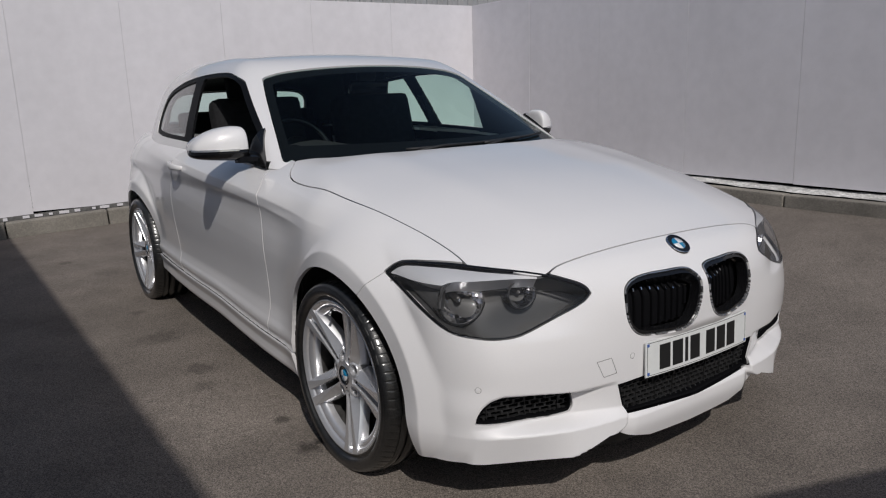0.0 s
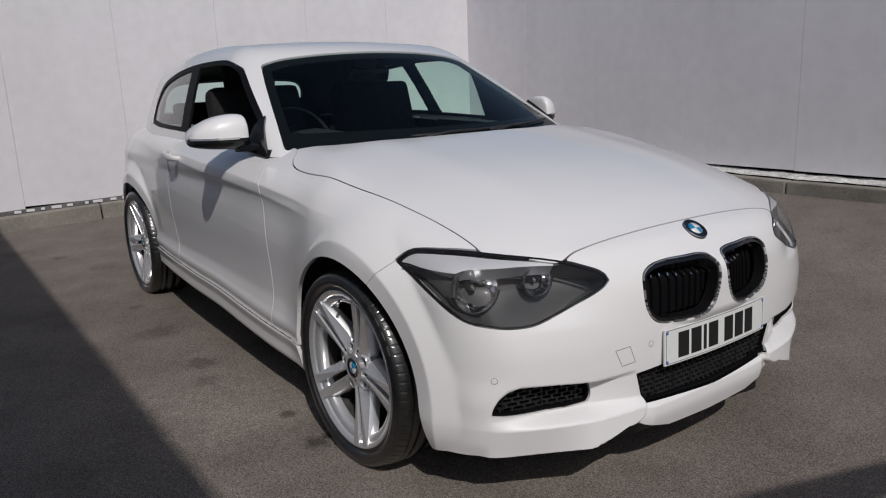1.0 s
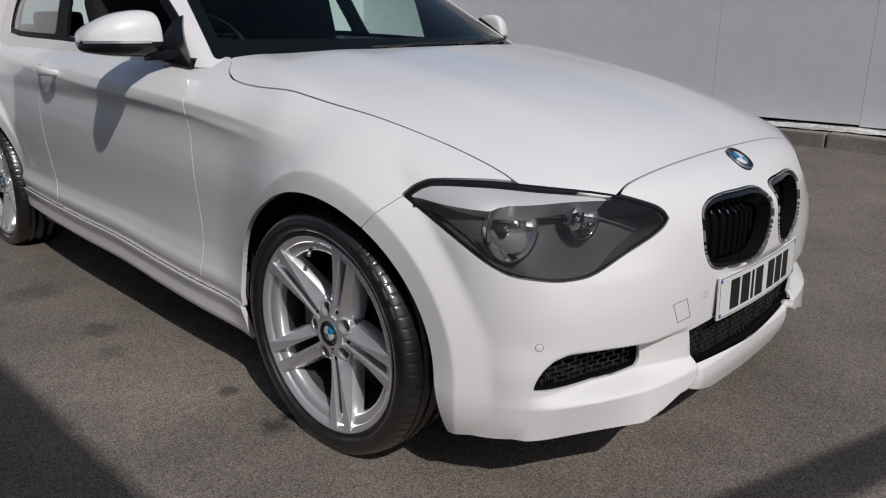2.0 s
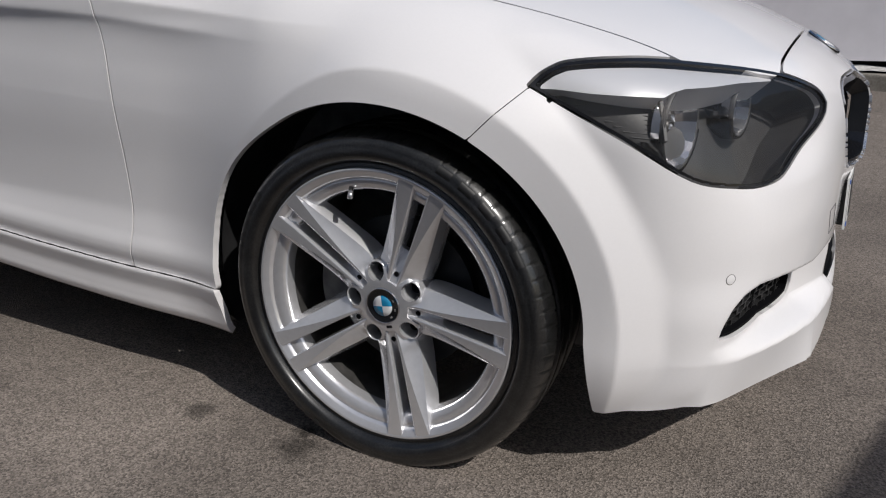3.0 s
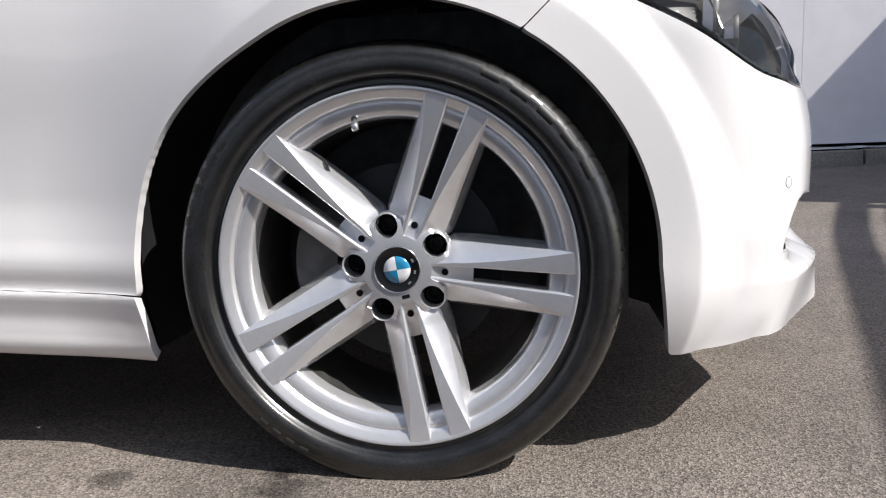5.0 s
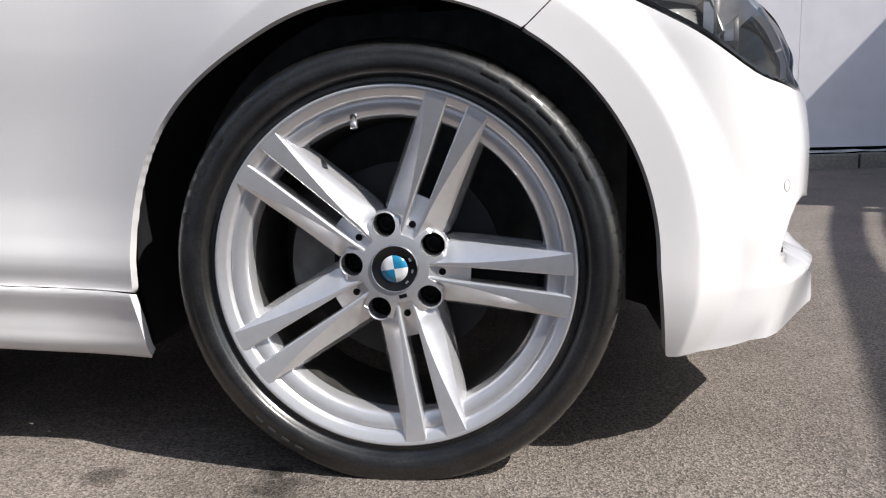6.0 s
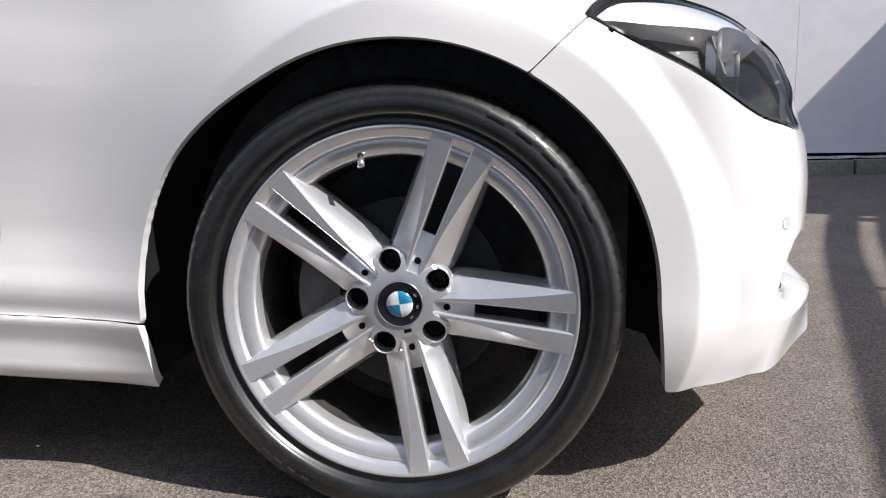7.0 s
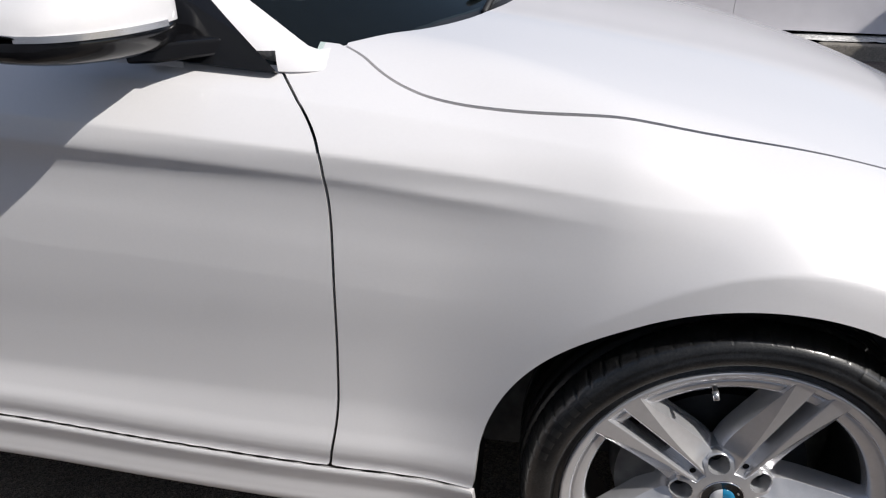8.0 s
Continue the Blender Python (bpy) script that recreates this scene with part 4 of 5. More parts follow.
    # tyre: cross-section turned round, the shoulder cut by fine grooves
    prof = [(0.2500, -0.010), (0.2585, -0.004), (0.2598, -0.0030), (0.2625, -0.0010), (0.2650, -0.0060), (0.2690, -0.0040), (0.2725, 0.0040), (0.2760, 0.0085), (0.2850, 0.0110), (0.2930, 0.0108), (0.2960, 0.0090), (0.2990, 0.0096),
            (0.3060, 0.0070), (0.3120, 0.0010), (0.3160, -0.0060), (0.3190, -0.0140), (0.3215, -0.0240), (0.3232, -0.0340), (0.3236, -0.0400), (0.3165, -0.0412), (0.3165, -0.0485), (0.3246, -0.0500), (0.3254, -0.0700), (0.3175, -0.0712),
            (0.3175, -0.0820), (0.3258, -0.0830), (0.3258, -0.1200), (0.3175, -0.1212), (0.3175, -0.1320), (0.3254, -0.1330), (0.3232, -0.1900), (0.3090, -0.2120), (0.2850, -0.2200), (0.2500, -0.2000)]
    n = 876
    bm = lathe(prof, n)
    bm.verts.ensure_lookup_table()
    for j, (r, u) in enumerate(prof):
        if 0.3150 < r and -0.041 < u < -0.004:
            for i in range(n):
                # shoulder sipes, swept back towards the tread
                if (i + round(-u * 140)) % 12 == 0:
                    v = bm.verts[j * n + i]
                    v.co.x *= (r - 0.0032) / r
                    v.co.z *= (r - 0.0032) / r
    # the tyre stands flat on the ground and bulges a little there
    floor = 0.007 - AXLE
    for v in bm.verts:
        press = floor + 0.030 - v.co.z
        if press > 0:
            v.co.y += (-0.0045 if v.co.y < 0.04 else 0.0045) * min(press / 0.03, 1.0)
        if v.co.z < floor:
            v.co.z = floor - 0.002
    part("tyre", bm, RUBBER, rim, "black low-profile tyre with a wet shine", smooth=True)
    # raised plain bars where the maker's lettering stands
    for b0, count, wide, gap_ in ((64, 5, 5.2, 3.4), (166, 6, 2.6, 2.0), (-118, 4, 2.6, 2.0)):
        for k in range(count):
            c0 = radians(b0 - k * (wide + gap_))
            bm = lathe([(0.2945, 0.0088), (0.2950, 0.0104), (0.3010, 0.0099), (0.3075, 0.0075), (0.3080, 0.0055)], 6, None, c0 - radians(wide), c0)
            part("raised_bar", bm, SIDEWALL, rim, smooth=True)
    return rim


wheel = make_wheel()
STEER = 0.8
LIPY = 0.890
wheel.parent = car
wheel.matrix_basis = Matrix.Translation((0, -LIPY, AXLE)) @ pose(0, 0, 0, 0, 0, STEER)
for x, y, turn, roll in ((-BASE, -0.852, 0, 21), (0, LIPY, 180 + STEER, 40), (-BASE, 0.852, 180, 75)):
    other = copy_thing(wheel, Matrix.Translation((x, y, AXLE)) @ pose(0, 0, 0, 0, 0, turn) @ pose(0, 0, 0, 0, roll, 0))
    for o in other.children:
        if o.name.startswith("tyre"):
            o.matrix_basis = pose(0, 0, 0, 0, -roll, 0)  # the flat of the tyre stays below

# wheel-arch liners
for x in (0, -BASE):
    for sign in (-1, 1):
        bm = lathe([(0.408, 0.0), (0.412, 0.26), (0.20, 0.27), (0.0, 0.27)], 40, None, radians(-17), radians(197))
        m = Matrix.Translation((x, sign * (0.835 if x == 0 else 0.79), AXLE)) @ (Matrix.Rotation(math.pi, 4, "Z") if sign < 0 else Matrix())
        bmesh.ops.transform(bm, matrix=m, verts=bm.verts)
        part("arch_liner", bm, PLASTIC, car, "black wheel-arch liner", smooth=True)
part("underbody", block((1.78, 1.60, 0.42), pose(-1.335, 0, 0.41)), DARK, car, "dark underbody")



# ---- lamps, grilles and fittings of the car ----
def on_nose(y, z):
    """The point of the nose at a half width and a height."""
    p = march(body_f, np.array((0.0, y, z)), np.array((1.0, 0, 0)), 0.0, 1.0)
    return Vector(p), Vector(slope(body_f, p))


def on_lamp(s, z, sign):
    """The point of the front corner at the lamp's own coordinates."""
    p = march(body_f, np.array((-0.66 * s, 0.75 * s * sign, z)), np.array((0.75, 0.66 * sign, 0)), 0.0, 1.3)
    return Vector(p), Vector(slope(body_f, p))


def facing(p, way, up=(0, 0, 1)):
    """A pose at p whose -y axis looks along way, for lathes."""
    y = -Vector(way).normalized()
    x = y.cross(Vector(up)).normalized()
    z = x.cross(y)
    return Matrix(((x.x, y.x, z.x, p[0]), (x.y, y.y, z.y, p[1]), (x.z, y.z, z.z, p[2]), (0, 0, 0, 1)))


def turned(name, profile, m, mat, parent, label="", n=40, **arc):
    bm = lathe(profile, n, None, **arc)
    bmesh.ops.transform(bm, matrix=m, verts=bm.verts)
    return part(name, bm, mat, parent, label, smooth=True)


BROW = [(0.448, 0.7105), (0.423, 0.728), (0.396, 0.7385), (0.31, 0.7415), (0.221, 0.7345), (0.08, 0.7155), (-0.008, 0.7025), (-0.014, 0.6985), (0.12, 0.7055), (0.245, 0.7075), (0.268, 0.7040), (0.286, 0.6975), (0.385, 0.7030)]
for sign in (-1, 1):
    g = front_grid(26, 84, 190, 4, 28, 90) if sign > 0 else front_grid(-84, -26, 190, 4, 28, 90)
    d = lamp_d(g)
    s, z = side_s(g), g[..., 2]
    lamp = patch("headlight", body_f, g, d - 0.006, LAMP_BODY, car, "headlight with two round reflectors and a bright brow", depth=-0.088, sunk=0.098)
    patch("lamp_seal", body_f, g, biggest(d + 0.0012, -(d + 0.0056)), GLOSS_BLACK, lamp, depth=0.010, sunk=-0.0005)
    patch("brow", body_f, g, biggest(outline(s, z, BROW), d + 0.0088), BROW_SILVER, lamp, "bright satin brow strip", depth=0.052, sunk=0.007)
    cover = patch("lamp_cover", body_f, g, d + 0.006, CLEAR, lamp, "clear lamp cover", depth=0.001, sunk=0.002)
    cover.visible_shadow = False
    for cs, cz_, rad in ((0.224, 0.663, 0.065), (0.044, 0.671, 0.042)):
        p, n = on_lamp(cs, cz_, sign)
        way = Vector((1.0, sign * 0.22, 0.0)).normalized()
        m = facing(p - n * 0.048 - way * 0.012, way)
        # deep faceted bowl with a step, a shielded bulb, a bright rim and a black bezel
        bowl = turned("reflector", [(rad * 0.16, -0.062), (rad * 0.40, -0.056), (rad * 0.62, -0.044), (rad * 0.70, -0.036), (rad * 0.71, -0.030), (rad * 0.84, -0.020), (rad * 0.95, -0.006), (rad, 0.0), (rad * 1.025, 0.001), (rad * 1.03, -0.020)], m, LAMP_CHROME, lamp, "bright lamp reflector", 24)
        bowl.data.polygons.foreach_set("use_smooth", [False] * len(bowl.data.polygons))
        turned("bulb_shield", [(0.0, -0.018), (rad * 0.10, -0.0185), (rad * 0.15, -0.022), (rad * 0.16, -0.062)], m, STEEL, bowl, "dark bulb shield", 24)
        turned("bulb", [(0.0, -0.014), (rad * 0.05, -0.0145), (rad * 0.07, -0.018), (rad * 0.07, -0.022)], m, CHROME, bowl, "", 16)
        turned("rim", [(rad * 0.985, -0.002), (rad * 1.01, 0.0022), (rad * 1.04, 0.0015), (rad * 1.05, -0.006)], m, LAMP_BODY, bowl, "", 48)
        turned("bezel", [(rad * 1.05, -0.001), (rad * 1.12, 0.002), (rad * 1.18, -0.004), (rad * 1.20, -0.040)], m, GLOSS_BLACK, bowl, "", 40, start=radians(190), end=radians(350))
    for k in range(8):
        zz = 0.692 - 0.0085 * k
        ends = [on_lamp(ss, zz, sign) for ss in (0.302, 0.412 - 0.011 * k)]
        (p, n), (q, m2) = ends
        part("lamp_rib", tube([p - n * 0.0400, q - m2 * 0.0400], 0.0012, 6), LAMP_BODY, lamp)
    patch("lamp_panel", body_f, g, biggest(d + 0.004, 0.292 - s), LAMP_BODY, lamp, "ribbed dark side panel", depth=0.004, sunk=0.041)
    # dark panel before the ribs' inner end
    p, n = on_lamp(0.292, 0.668, sign)
    part("lamp_divider", block((0.006, 0.030, 0.062), facing(p - n * 0.034, n)), LAMP_BODY, lamp, bevel=0.001)

# kidney grilles
g = front_grid(-26, 26, 200, 1, 22, 90)
for sign in (-1, 1):
    d = outline(g[..., 1] * sign, g[..., 2], KIDNEY_LINE)
    ring = patch("kidney_grille", body_f, g, biggest(d + 0.0010, -(d + 0.0034)), SATIN, car, "chrome framed kidney grille with black slats", depth=0.020, sunk=-0.003)
    patch("grille_inner", body_f, g, biggest(d + 0.0050, -(d + 0.013)), GLOSS_BLACK, ring, depth=0.035, sunk=0.003)
    patch("grille_back", body_f, g, d - 0.004, GRILLE, ring, depth=0.004, sunk=0.055)
    for k in range(9):
        y = sign * (0.040 + 0.0285 * k)
        zs = [zz for zz in np.linspace(0.490, 0.680, 50) if outline(abs(y), zz, KIDNEY) < -0.010]
        rings = []
        for zz in np.linspace(zs[0], zs[-1], 9):
            p, n = on_nose(y, zz)
            q = p - n * 0.048
            rings.append([(q.x, q.y - 0.0030, q.z), (q.x + 0.004, q.y, q.z), (q.x, q.y + 0.0030, q.z), (q.x - 0.030, q.y + 0.0045, q.z), (q.x - 0.030, q.y - 0.0045, q.z)])
        part("slat", loft(rings), GRILLE, ring)
        # small chrome block put in for the glint at the slat's top
        top, n = on_nose(y, zs[-1] - 0.012)
        part("slat_glint", block((0.0016, 0.004, 0.009), facing(top - n * 0.044, n) @ Matrix.Translation((0, 0, -0.002)) @ Matrix.Rotation(math.pi / 2, 4, "Z")), CHROME, ring)

# mesh of the lower grille and the outer intakes
def mesh_insert(name, f0, f1, cut, pitch, label, way=(1.0, 0.0, 0.0)):
    g = front_grid(f0, f1, int((f1 - f0) * 8), -18, 2, 150)
    flat = np.zeros(g.shape) + np.array(way)
    d = cut(g)
    back = patch(name, body_f, g, d - 0.006, GRILLE, car, label, depth=-0.043, sunk=0.045, normals=flat)
    u = np.arctan2(g[..., 1], g[..., 0]) / pitch[0]
    v = g[..., 2] / pitch[1]
    row = np.floor(v)
    cell = np.abs((u + 0.5 * (row % 2)) % 1 - 0.5)
    line = np.minimum(0.5 - cell, 0.5 - np.abs(v % 1 - 0.5))
    patch("mesh", body_f, g, biggest(d + 0.002, line - 0.10), PLASTIC, back, "black mesh", depth=0.012, sunk=0.016, normals=flat)
    patch("surround", body_f, g, biggest(d + 0.002, -(d + 0.007)), GRILLE, back, depth=0.028, sunk=0.004, normals=flat)
    # thin upright ribs
    for f in np.arange(round(f0 / 6.4) + 1, round(f1 / 6.4)) * 6.4:
        rib = np.abs(np.degrees(np.arctan2(g[..., 1], g[..., 0])) - f) * 0.0125 - 0.0008
        patch("mesh_rib", body_f, g, biggest(d + 0.010, rib), PLASTIC, back, depth=0.010, sunk=0.013, normals=flat)


mesh_insert("lower_grille", -32, 32, lambda g: outline(np.abs(g[..., 1]), g[..., 2], [(-0.3, 0.391)] + LOWER[1:3] + [(-0.3, 0.241)]), (0.034, 0.0150), "black mesh lower grille")
mesh_insert("air_intake", -60, -30, lambda g: outline(np.abs(g[..., 1]), g[..., 2], INTAKE_LINE), (0.034, 0.0135), "black mesh side intake", (0.97, -0.24, 0.0))
mesh_insert("air_intake", 30, 60, lambda g: outline(np.abs(g[..., 1]), g[..., 2], INTAKE_LINE), (0.034, 0.0135), "black mesh side intake", (0.97, 0.24, 0.0))

# splitter under the bumper
g = front_grid(-70, 70, 160, -34, -6, 60)
patch("splitter", body_f, g, biggest(g[..., 2] - 0.20, 0.140 - g[..., 2], np.abs(g[..., 1]) - 0.42), PLASTIC, car, "black splitter under the bumper", depth=0.10, sunk=0.050, normals=np.zeros(g.shape) + np.array((1.0, 0.0, 0.0)))

# parking sensors and towing cover
for y, z in ((0.748, 0.413), (0.288, 0.446)):
    for sign in (-1, 1):
        if sign > 0 and z > 0.43:
            continue
        p, n = on_nose(y * sign, z)
        m = facing(p, n)
        turned("parking_sensor", [(0.0, 0.0007), (0.0070, 0.0006), (0.0080, 0.0003)], m, PAINT, car, "", 24)
        turned("sensor_ring", [(0.0080, 0.0002), (0.0085, 0.0007), (0.0091, 0.0002)], m, STEEL, car, "", 24)
g = front_grid(-34, -18, 260, -8, 4, 200)
d = outline(np.abs(g[..., 1]), g[..., 2], TOW)
patch("towing_cover", body_f, g, biggest(d + 0.001, -(d + 0.0020)), STEEL, car, "thin joint of the towing-eye cover", depth=0.002, sunk=-0.0007)

# round emblem on the nose, as plain shapes
p, n = on_nose(0.0, 0.727)
m = facing(p, n)
badge = turned("emblem", [(0.041, -0.002), (0.0405, 0.003), (0.038, 0.0045), (0.0365, 0.004), (0.0, 0.0045)], m, GLOSS_BLACK, car, "round black emblem with blue and white quarters", 48)
turned("emblem_ring", [(0.0410, 0.001), (0.0400, 0.0042), (0.0385, 0.0046), (0.0380, 0.003)], m, CHROME, badge, "", 48)
for q in range(4):
    turned("emblem_quarter", [(0.0, 0.0056), (0.012, 0.0055), (0.0235, 0.0050), (0.0238, 0.003)], m, (WHITE_ENAMEL, BLUE)[q % 2], badge, "", 14, start=radians(90 * q), end=radians(90 * q + 90))

# number plate with plain bars, gently bent to the bumper
def plate_at(y, up, out):
    """A point on or before the plate."""
    return (0.7395 - 0.19 * y * y + out - 0.035 * up, 0.006 + y, 0.424 + up)


def plate_piece(name, y0, y1, z0, z1, low, high, mat, parent, n=1):
    rings = []
    for k in range(n + 1):
        y = y0 + (y1 - y0) * k / n
        rings.append([plate_at(y, z0, low), plate_at(y, z0, high), plate_at(y, z1, high), plate_at(y, z1, low)])
    return part(name, loft(rings), mat, parent)


plate = plate_piece("number_plate", -0.253, 0.253, -0.054, 0.054, 0.0, 0.004, PLATE, car, 24)
tagged(plate, "white number plate with black bars")
plate_piece("plate_carrier", -0.240, 0.240, -0.048, 0.048, -0.020, -0.0002, PLASTIC, plate, 12)
at = -0.196
for k in range(7):
    wide = 0.014 if k == 2 else 0.046
    plate_piece("plate_bar", at, at + wide, -0.0395, 0.0375, 0.0038, 0.0046, INK, plate, 4)
    at += wide + (0.032 if k == 3 else 0.0105)
for y in (-0.243, 0.243):
    for z in (-0.044, 0.044):
        plate_piece("plate_screw", y - 0.004, y + 0.004, z - 0.004, z + 0.004, 0.0035, 0.0058, PLATE_BLUE, plate)
for y0, y1, z0, z1 in ((-0.2467, -0.2453, -0.047, 0.047), (0.2453, 0.2467, -0.047, 0.047), (-0.245, 0.245, 0.0493, 0.0507), (-0.245, 0.245, -0.0507, -0.0493)):
    plate_piece("plate_edge", y0, y1, z0, z1, 0.0038, 0.0044, INK, plate, 16 if y1 - y0 > 0.1 else 1)


# door mirrors
def mirror(sign):
    # half width, middle, half depth, height of the cap, depth of the housing
    rows = [(0.806, -0.905, 0.052, 0.074, 0.030), (0.811, -0.908, 0.066, 0.090, 0.034), (0.822, -0.912, 0.074, 0.098, 0.036), (0.850, -0.918, 0.080, 0.101, 0.036), (0.885, -0.926, 0.082, 0.098, 0.035),
            (0.920, -0.936, 0.082, 0.090, 0.033), (0.955, -0.947, 0.077, 0.075, 0.030), (0.982, -0.957, 0.067, 0.056, 0.026), (1.002, -0.966, 0.052, 0.034, 0.020), (1.012, -0.973, 0.030, 0.012, 0.010)]
    fine = np.array(rows)
    at = np.linspace(0, len(rows) - 1, 37)
    rows = [tuple(float(knots(np.array(k), *enumerate(fine[:, c]))) for c in range(5)) for k in at]
    if sign > 0:
        rows = [(0.806 + (y - 0.806) * 0.62, xc, a, high, deep) for y, xc, a, high, deep in rows]
    cut = 1.014

    def halves(up):
        out = []
        for y, xc, a, high, deep in rows:
            ring = []
            for k in range(21):
                t = math.pi * k / 20
                c, s = math.cos(t), math.sin(t)
                ring.append((xc + (a if up else a - 0.003) * math.copysign(abs(c) ** 0.7, c), sign * y, cut + ((high - 0.008) * s ** 0.8 if up else -(deep + 0.010) * s ** 0.6)))
            out.append(ring)
        return out

    cap = part("wing_mirror", loft(halves(True)), PAINT, None, "white mirror cap over a black housing", smooth=True)
    mod = cap.modifiers.new("edges", "EDGE_SPLIT")
    mod.split_angle = radians(50)
    part("mirror_housing", loft(halves(False)), GLOSS_BLACK, cap, "gloss black lower housing", smooth=True)
    strip = []
    for y, xc, a, high, deep in rows[12:]:
        strip.append([(xc + a + 0.003, sign * y, cut - 0.004), (xc + a + 0.0025, sign * y, cut + 0.004), (xc + a - 0.02, sign * y, cut + 0.005), (xc + a - 0.02, sign * y, cut - 0.005)])
    strip_part = part("indicator", loft(strip), SATIN, cap, "silvery indicator strip", smooth=True)
    strip_part.modifiers.new("edges", "EDGE_SPLIT").split_angle = radians(40)
    # glass at the back
    back = []
    for y, xc, a, high, deep in rows[8:-2]:
        x = xc - a * 0.95
        back.append([(x, sign * y, cut - deep * 0.6), (x, sign * y, cut + high * 0.75), (x - 0.006, sign * y, cut + high * 0.75), (x - 0.006, sign * y, cut - deep * 0.6)])
    part("mirror_glass", loft(back), CHROME, cap)
    # foot and triangle on the door
    part("mirror_foot", loft([[(-0.835, sign * 0.785, 0.958), (-0.790, sign * 0.785, 0.962), (-0.790, sign * 0.785, 0.985), (-0.845, sign * 0.785, 0.990)],
                              [(-0.905, sign * 0.850, 0.955), (-0.862, sign * 0.850, 0.958), (-0.862, sign * 0.850, 0.985), (-0.910, sign * 0.850, 0.985)]]), GLOSS_BLACK, cap, bevel=0.004)
    return cap


for sign in (-1, 1):
    cap = mirror(sign)
    cap.parent = car
x, z = np.meshgrid(np.linspace(-0.93, -0.70, 70), np.linspace(0.93, 1.10, 60), indexing="ij")
for sign in (-1, 1):
    c = march(cabin_f, np.stack([x, 0 * x, z], -1), np.stack([0 * x, 0 * x + sign, 0 * x], -1), 0.0, 1.2)
    patch("mirror_triangle", cabin_f, c, outline(x, z, [(-0.712, 0.938), (-0.905, 0.952), (-0.905, 1.020), (-0.890, 1.084)]), GLOSS_BLACK, car, "gloss black mirror triangle", depth=0.02, sunk=-0.012)

# door handles
for sign in (-1, 1):
    rings = []
    for k in range(13):
        t = k / 12
        x = -1.58 - 0.20 * t
        bow = math.sin(math.pi * t)
        p = march(body_f, np.array((x, 0.0, 0.893 + 0.014 * t)), np.array((0, 1.0 * sign, 0)), 0.0, 1.2)
        out = 0.008 + 0.034 * bow ** 0.6
        h = 0.010 + 0.008 * bow
        rings.append([(p[0], p[1] + sign * (out - 0.007 + 0.007 * math.cos(a)), p[2] + h * math.sin(a)) for a in np.linspace(0, 2 * math.pi, 12, endpoint=False)])
    part("door_handle", loft(rings), PAINT, DOORS["driver" if sign < 0 else "passenger"], "white bow-shaped door handle", smooth=True)

# cowl and wipers at the foot of the windscreen
rings = []
for y in np.linspace(-0.72, 0.72, 29):
    x0, x1 = -0.385 - 0.46 * y * y, -0.46 - 0.50 * y * y
    z0 = float(hood_z(np.array(x0), np.array(y))) - 0.028
    rings.append([(x0, y, z0), (x1, y, 0.978 - 0.02 * y * y), (x1 - 0.03, y, 0.93), (x0, y, 0.90)])
part("cowl", loft(rings), PLASTIC, car, "black cowl below the windscreen", smooth=False)
for y0, y1, lift in ((-0.28, 0.34, 0.0), (0.10, 0.62, 0.004)):
    pts = []
    for k in range(13):
        y = y0 + (y1 - y0) * k / 12
        xz = -0.445 - 0.50 * y * y - 0.02 * (k / 12)
        zz = 0.985 - (xz + 0.44 + 0.50 * y * y) / 2.0 + 0.004 + lift
        pts.append((xz, y, zz))
    wiper = part("wiper", tube(pts, 0.006, 8), PLASTIC, car, "black wiper resting on the windscreen", smooth=True)
    part("wiper_arm", tube([(pts[0][0] + 0.030, y0 - 0.06, pts[0][2] - 0.020), (pts[3][0] + 0.015, pts[3][1], pts[3][2] + 0.004), pts[6]], 0.007, 8), PLASTIC, wiper, smooth=True)

# ---- inside the car ----
rings = []
for y in np.linspace(-0.68, 0.68, 17):
    pod = 0.045 * math.exp(-((y + 0.36) / 0.17) ** 2)
    rings.append([(-0.80, y, 0.93), (-0.84, y, 0.955), (-1.05, y, 0.965 + pod * 0.4), (-1.20, y, 0.965 + pod), (-1.27, y, 0.935 + pod), (-1.29, y, 0.80), (-1.15, y, 0.60), (-0.80, y, 0.60)])
part("dashboard", loft(rings), CABIN, car, "dark soft dashboard", smooth=True)
centre = Vector((-1.37, -0.36, 0.935))
tilt = Matrix.Translation(centre) @ Matrix.Rotation(radians(-24), 4, "Y") @ Matrix.Rotation(radians(-90), 4, "Z")
hoop = [tilt @ Vector((0.183 * math.cos(a), 0, 0.183 * math.sin(a))) for a in np.linspace(0, 2 * math.pi, 40)]
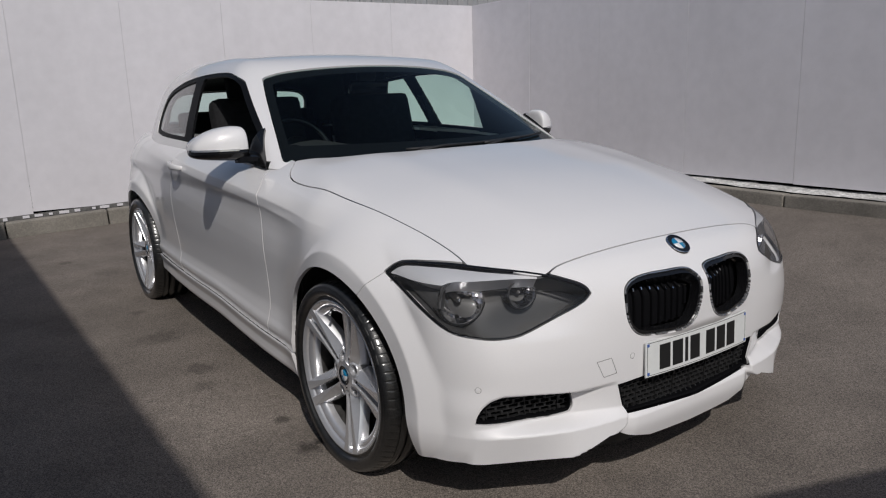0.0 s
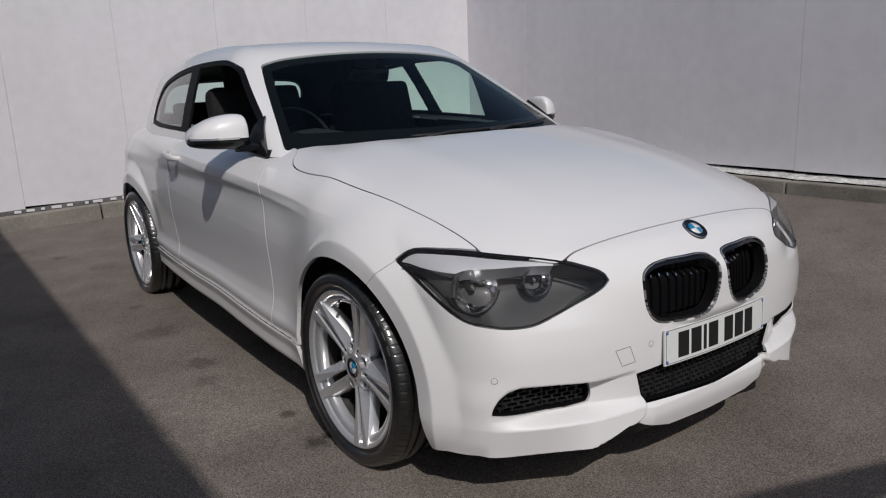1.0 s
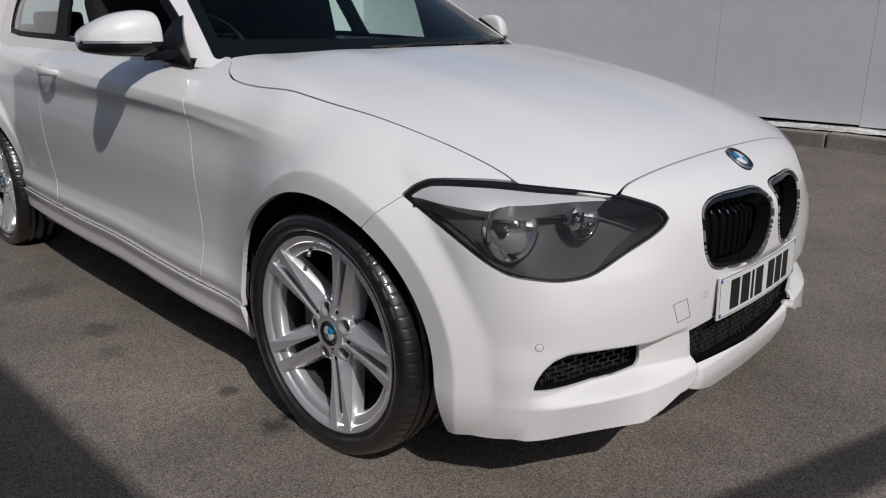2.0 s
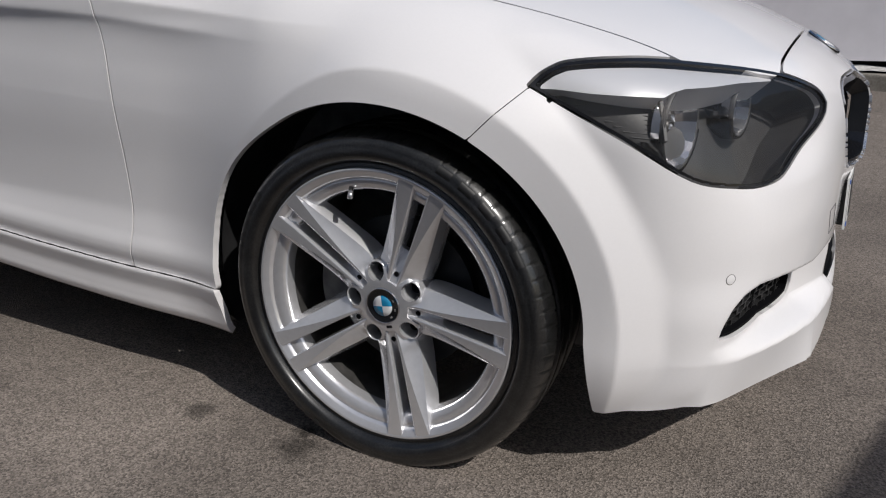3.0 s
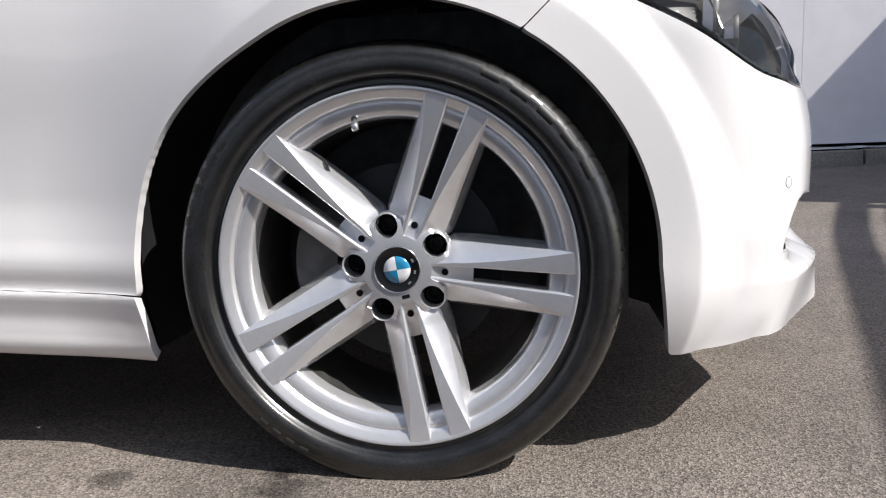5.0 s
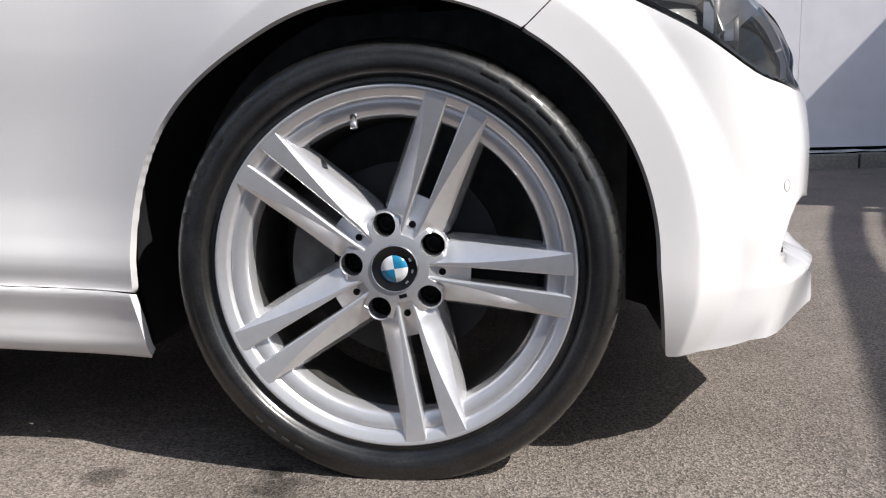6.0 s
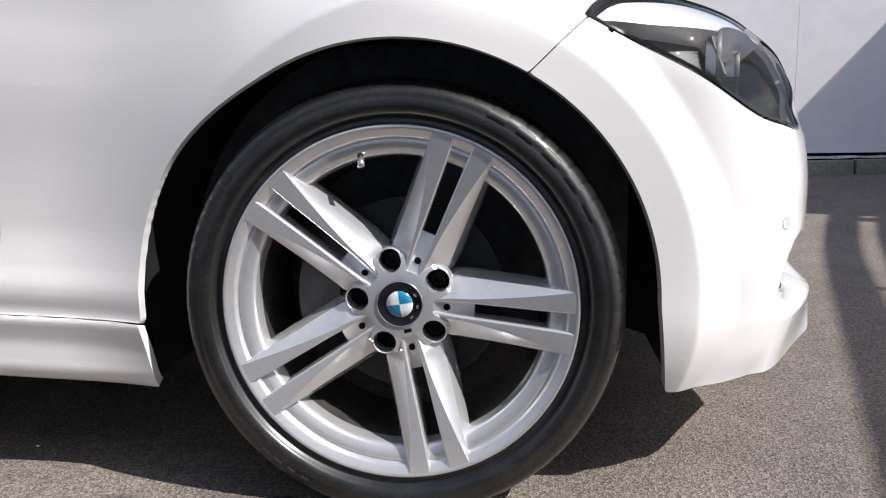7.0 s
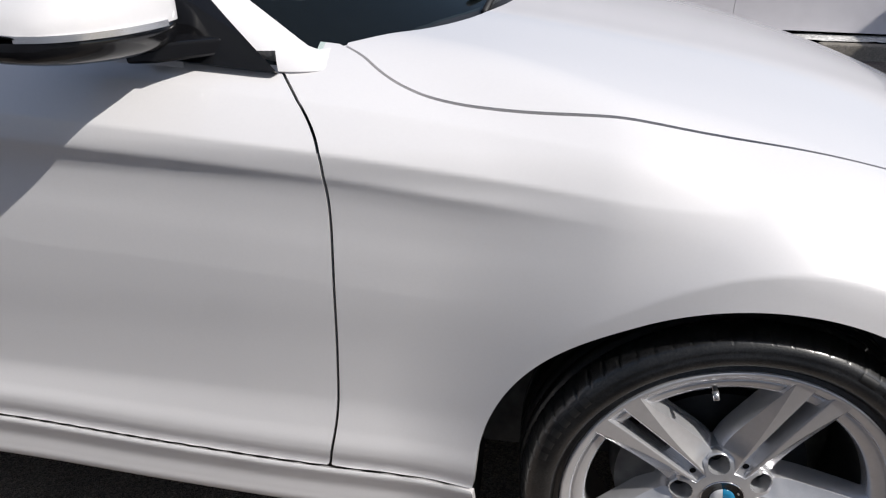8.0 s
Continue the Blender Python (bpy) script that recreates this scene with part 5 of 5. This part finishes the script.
wheel_hoop = part("steering_wheel", tube(hoop, 0.0155, 10), GLOSS_BLACK, car, "black leather steering wheel", smooth=True)
part("steering_boss", lathe([(0.0, 0.03), (0.06, 0.028), (0.085, 0.012), (0.085, -0.03)], 24), CABIN, wheel_hoop).matrix_basis = tilt
for a in (0, 180, 270):
    c, s = math.cos(radians(a)), math.sin(radians(a))
    part("steering_spoke", tube([tilt @ Vector((0.07 * c, 0, 0.07 * s)), tilt @ Vector((0.178 * c, 0, 0.178 * s))], 0.013, 8), CABIN, wheel_hoop, smooth=True)


def padded(size, m, mat, parent, name, label=""):
    return part(name, block(size, m), mat, parent, label, bevel=min(size) * 0.32, smooth=True)


for y in (-0.36, 0.36):
    seat = padded((0.52, 0.50, 0.16), pose(-1.52, y, 0.60, 0, -8, 0), FABRIC, car, "front_seat", "dark cloth front seat")
    padded((0.15, 0.50, 0.60), pose(-1.82, y, 0.92, 0, -16, 0), FABRIC, seat, "backrest")
    padded((0.10, 0.27, 0.19), pose(-1.93, y, 1.285, 0, -14, 0), FABRIC, seat, "headrest")
    for d in (-0.06, 0.06):
        part("headrest_post", tube([(-1.90, y + d, 1.16), (-1.92, y + d, 1.25)], 0.006, 8), STEEL, seat, smooth=True)
bench = padded((0.50, 1.20, 0.16), pose(-2.62, 0, 0.60), FABRIC, car, "rear_seat", "dark cloth rear bench")
padded((0.14, 1.20, 0.50), pose(-2.88, 0, 0.79, 0, -18, 0), FABRIC, bench, "backrest")
for y in (-0.36, 0.36):
    padded((0.09, 0.24, 0.14), pose(-2.93, y, 1.06, 0, -12, 0), FABRIC, bench, "headrest")
view = padded((0.035, 0.235, 0.068), pose(-1.29, 0.02, 1.25, 0, 14, 8), GLOSS_BLACK, car, "rear_view_mirror", "black inside mirror")
part("mirror_stalk", tube([(-1.27, 0.01, 1.31), (-1.28, 0.02, 1.27)], 0.009, 8), CABIN, view, smooth=True)
padded((0.04, 0.10, 0.05), pose(-1.275, 0.0, 1.305, 0, 30, 0), CABIN, view, "sensor_box")
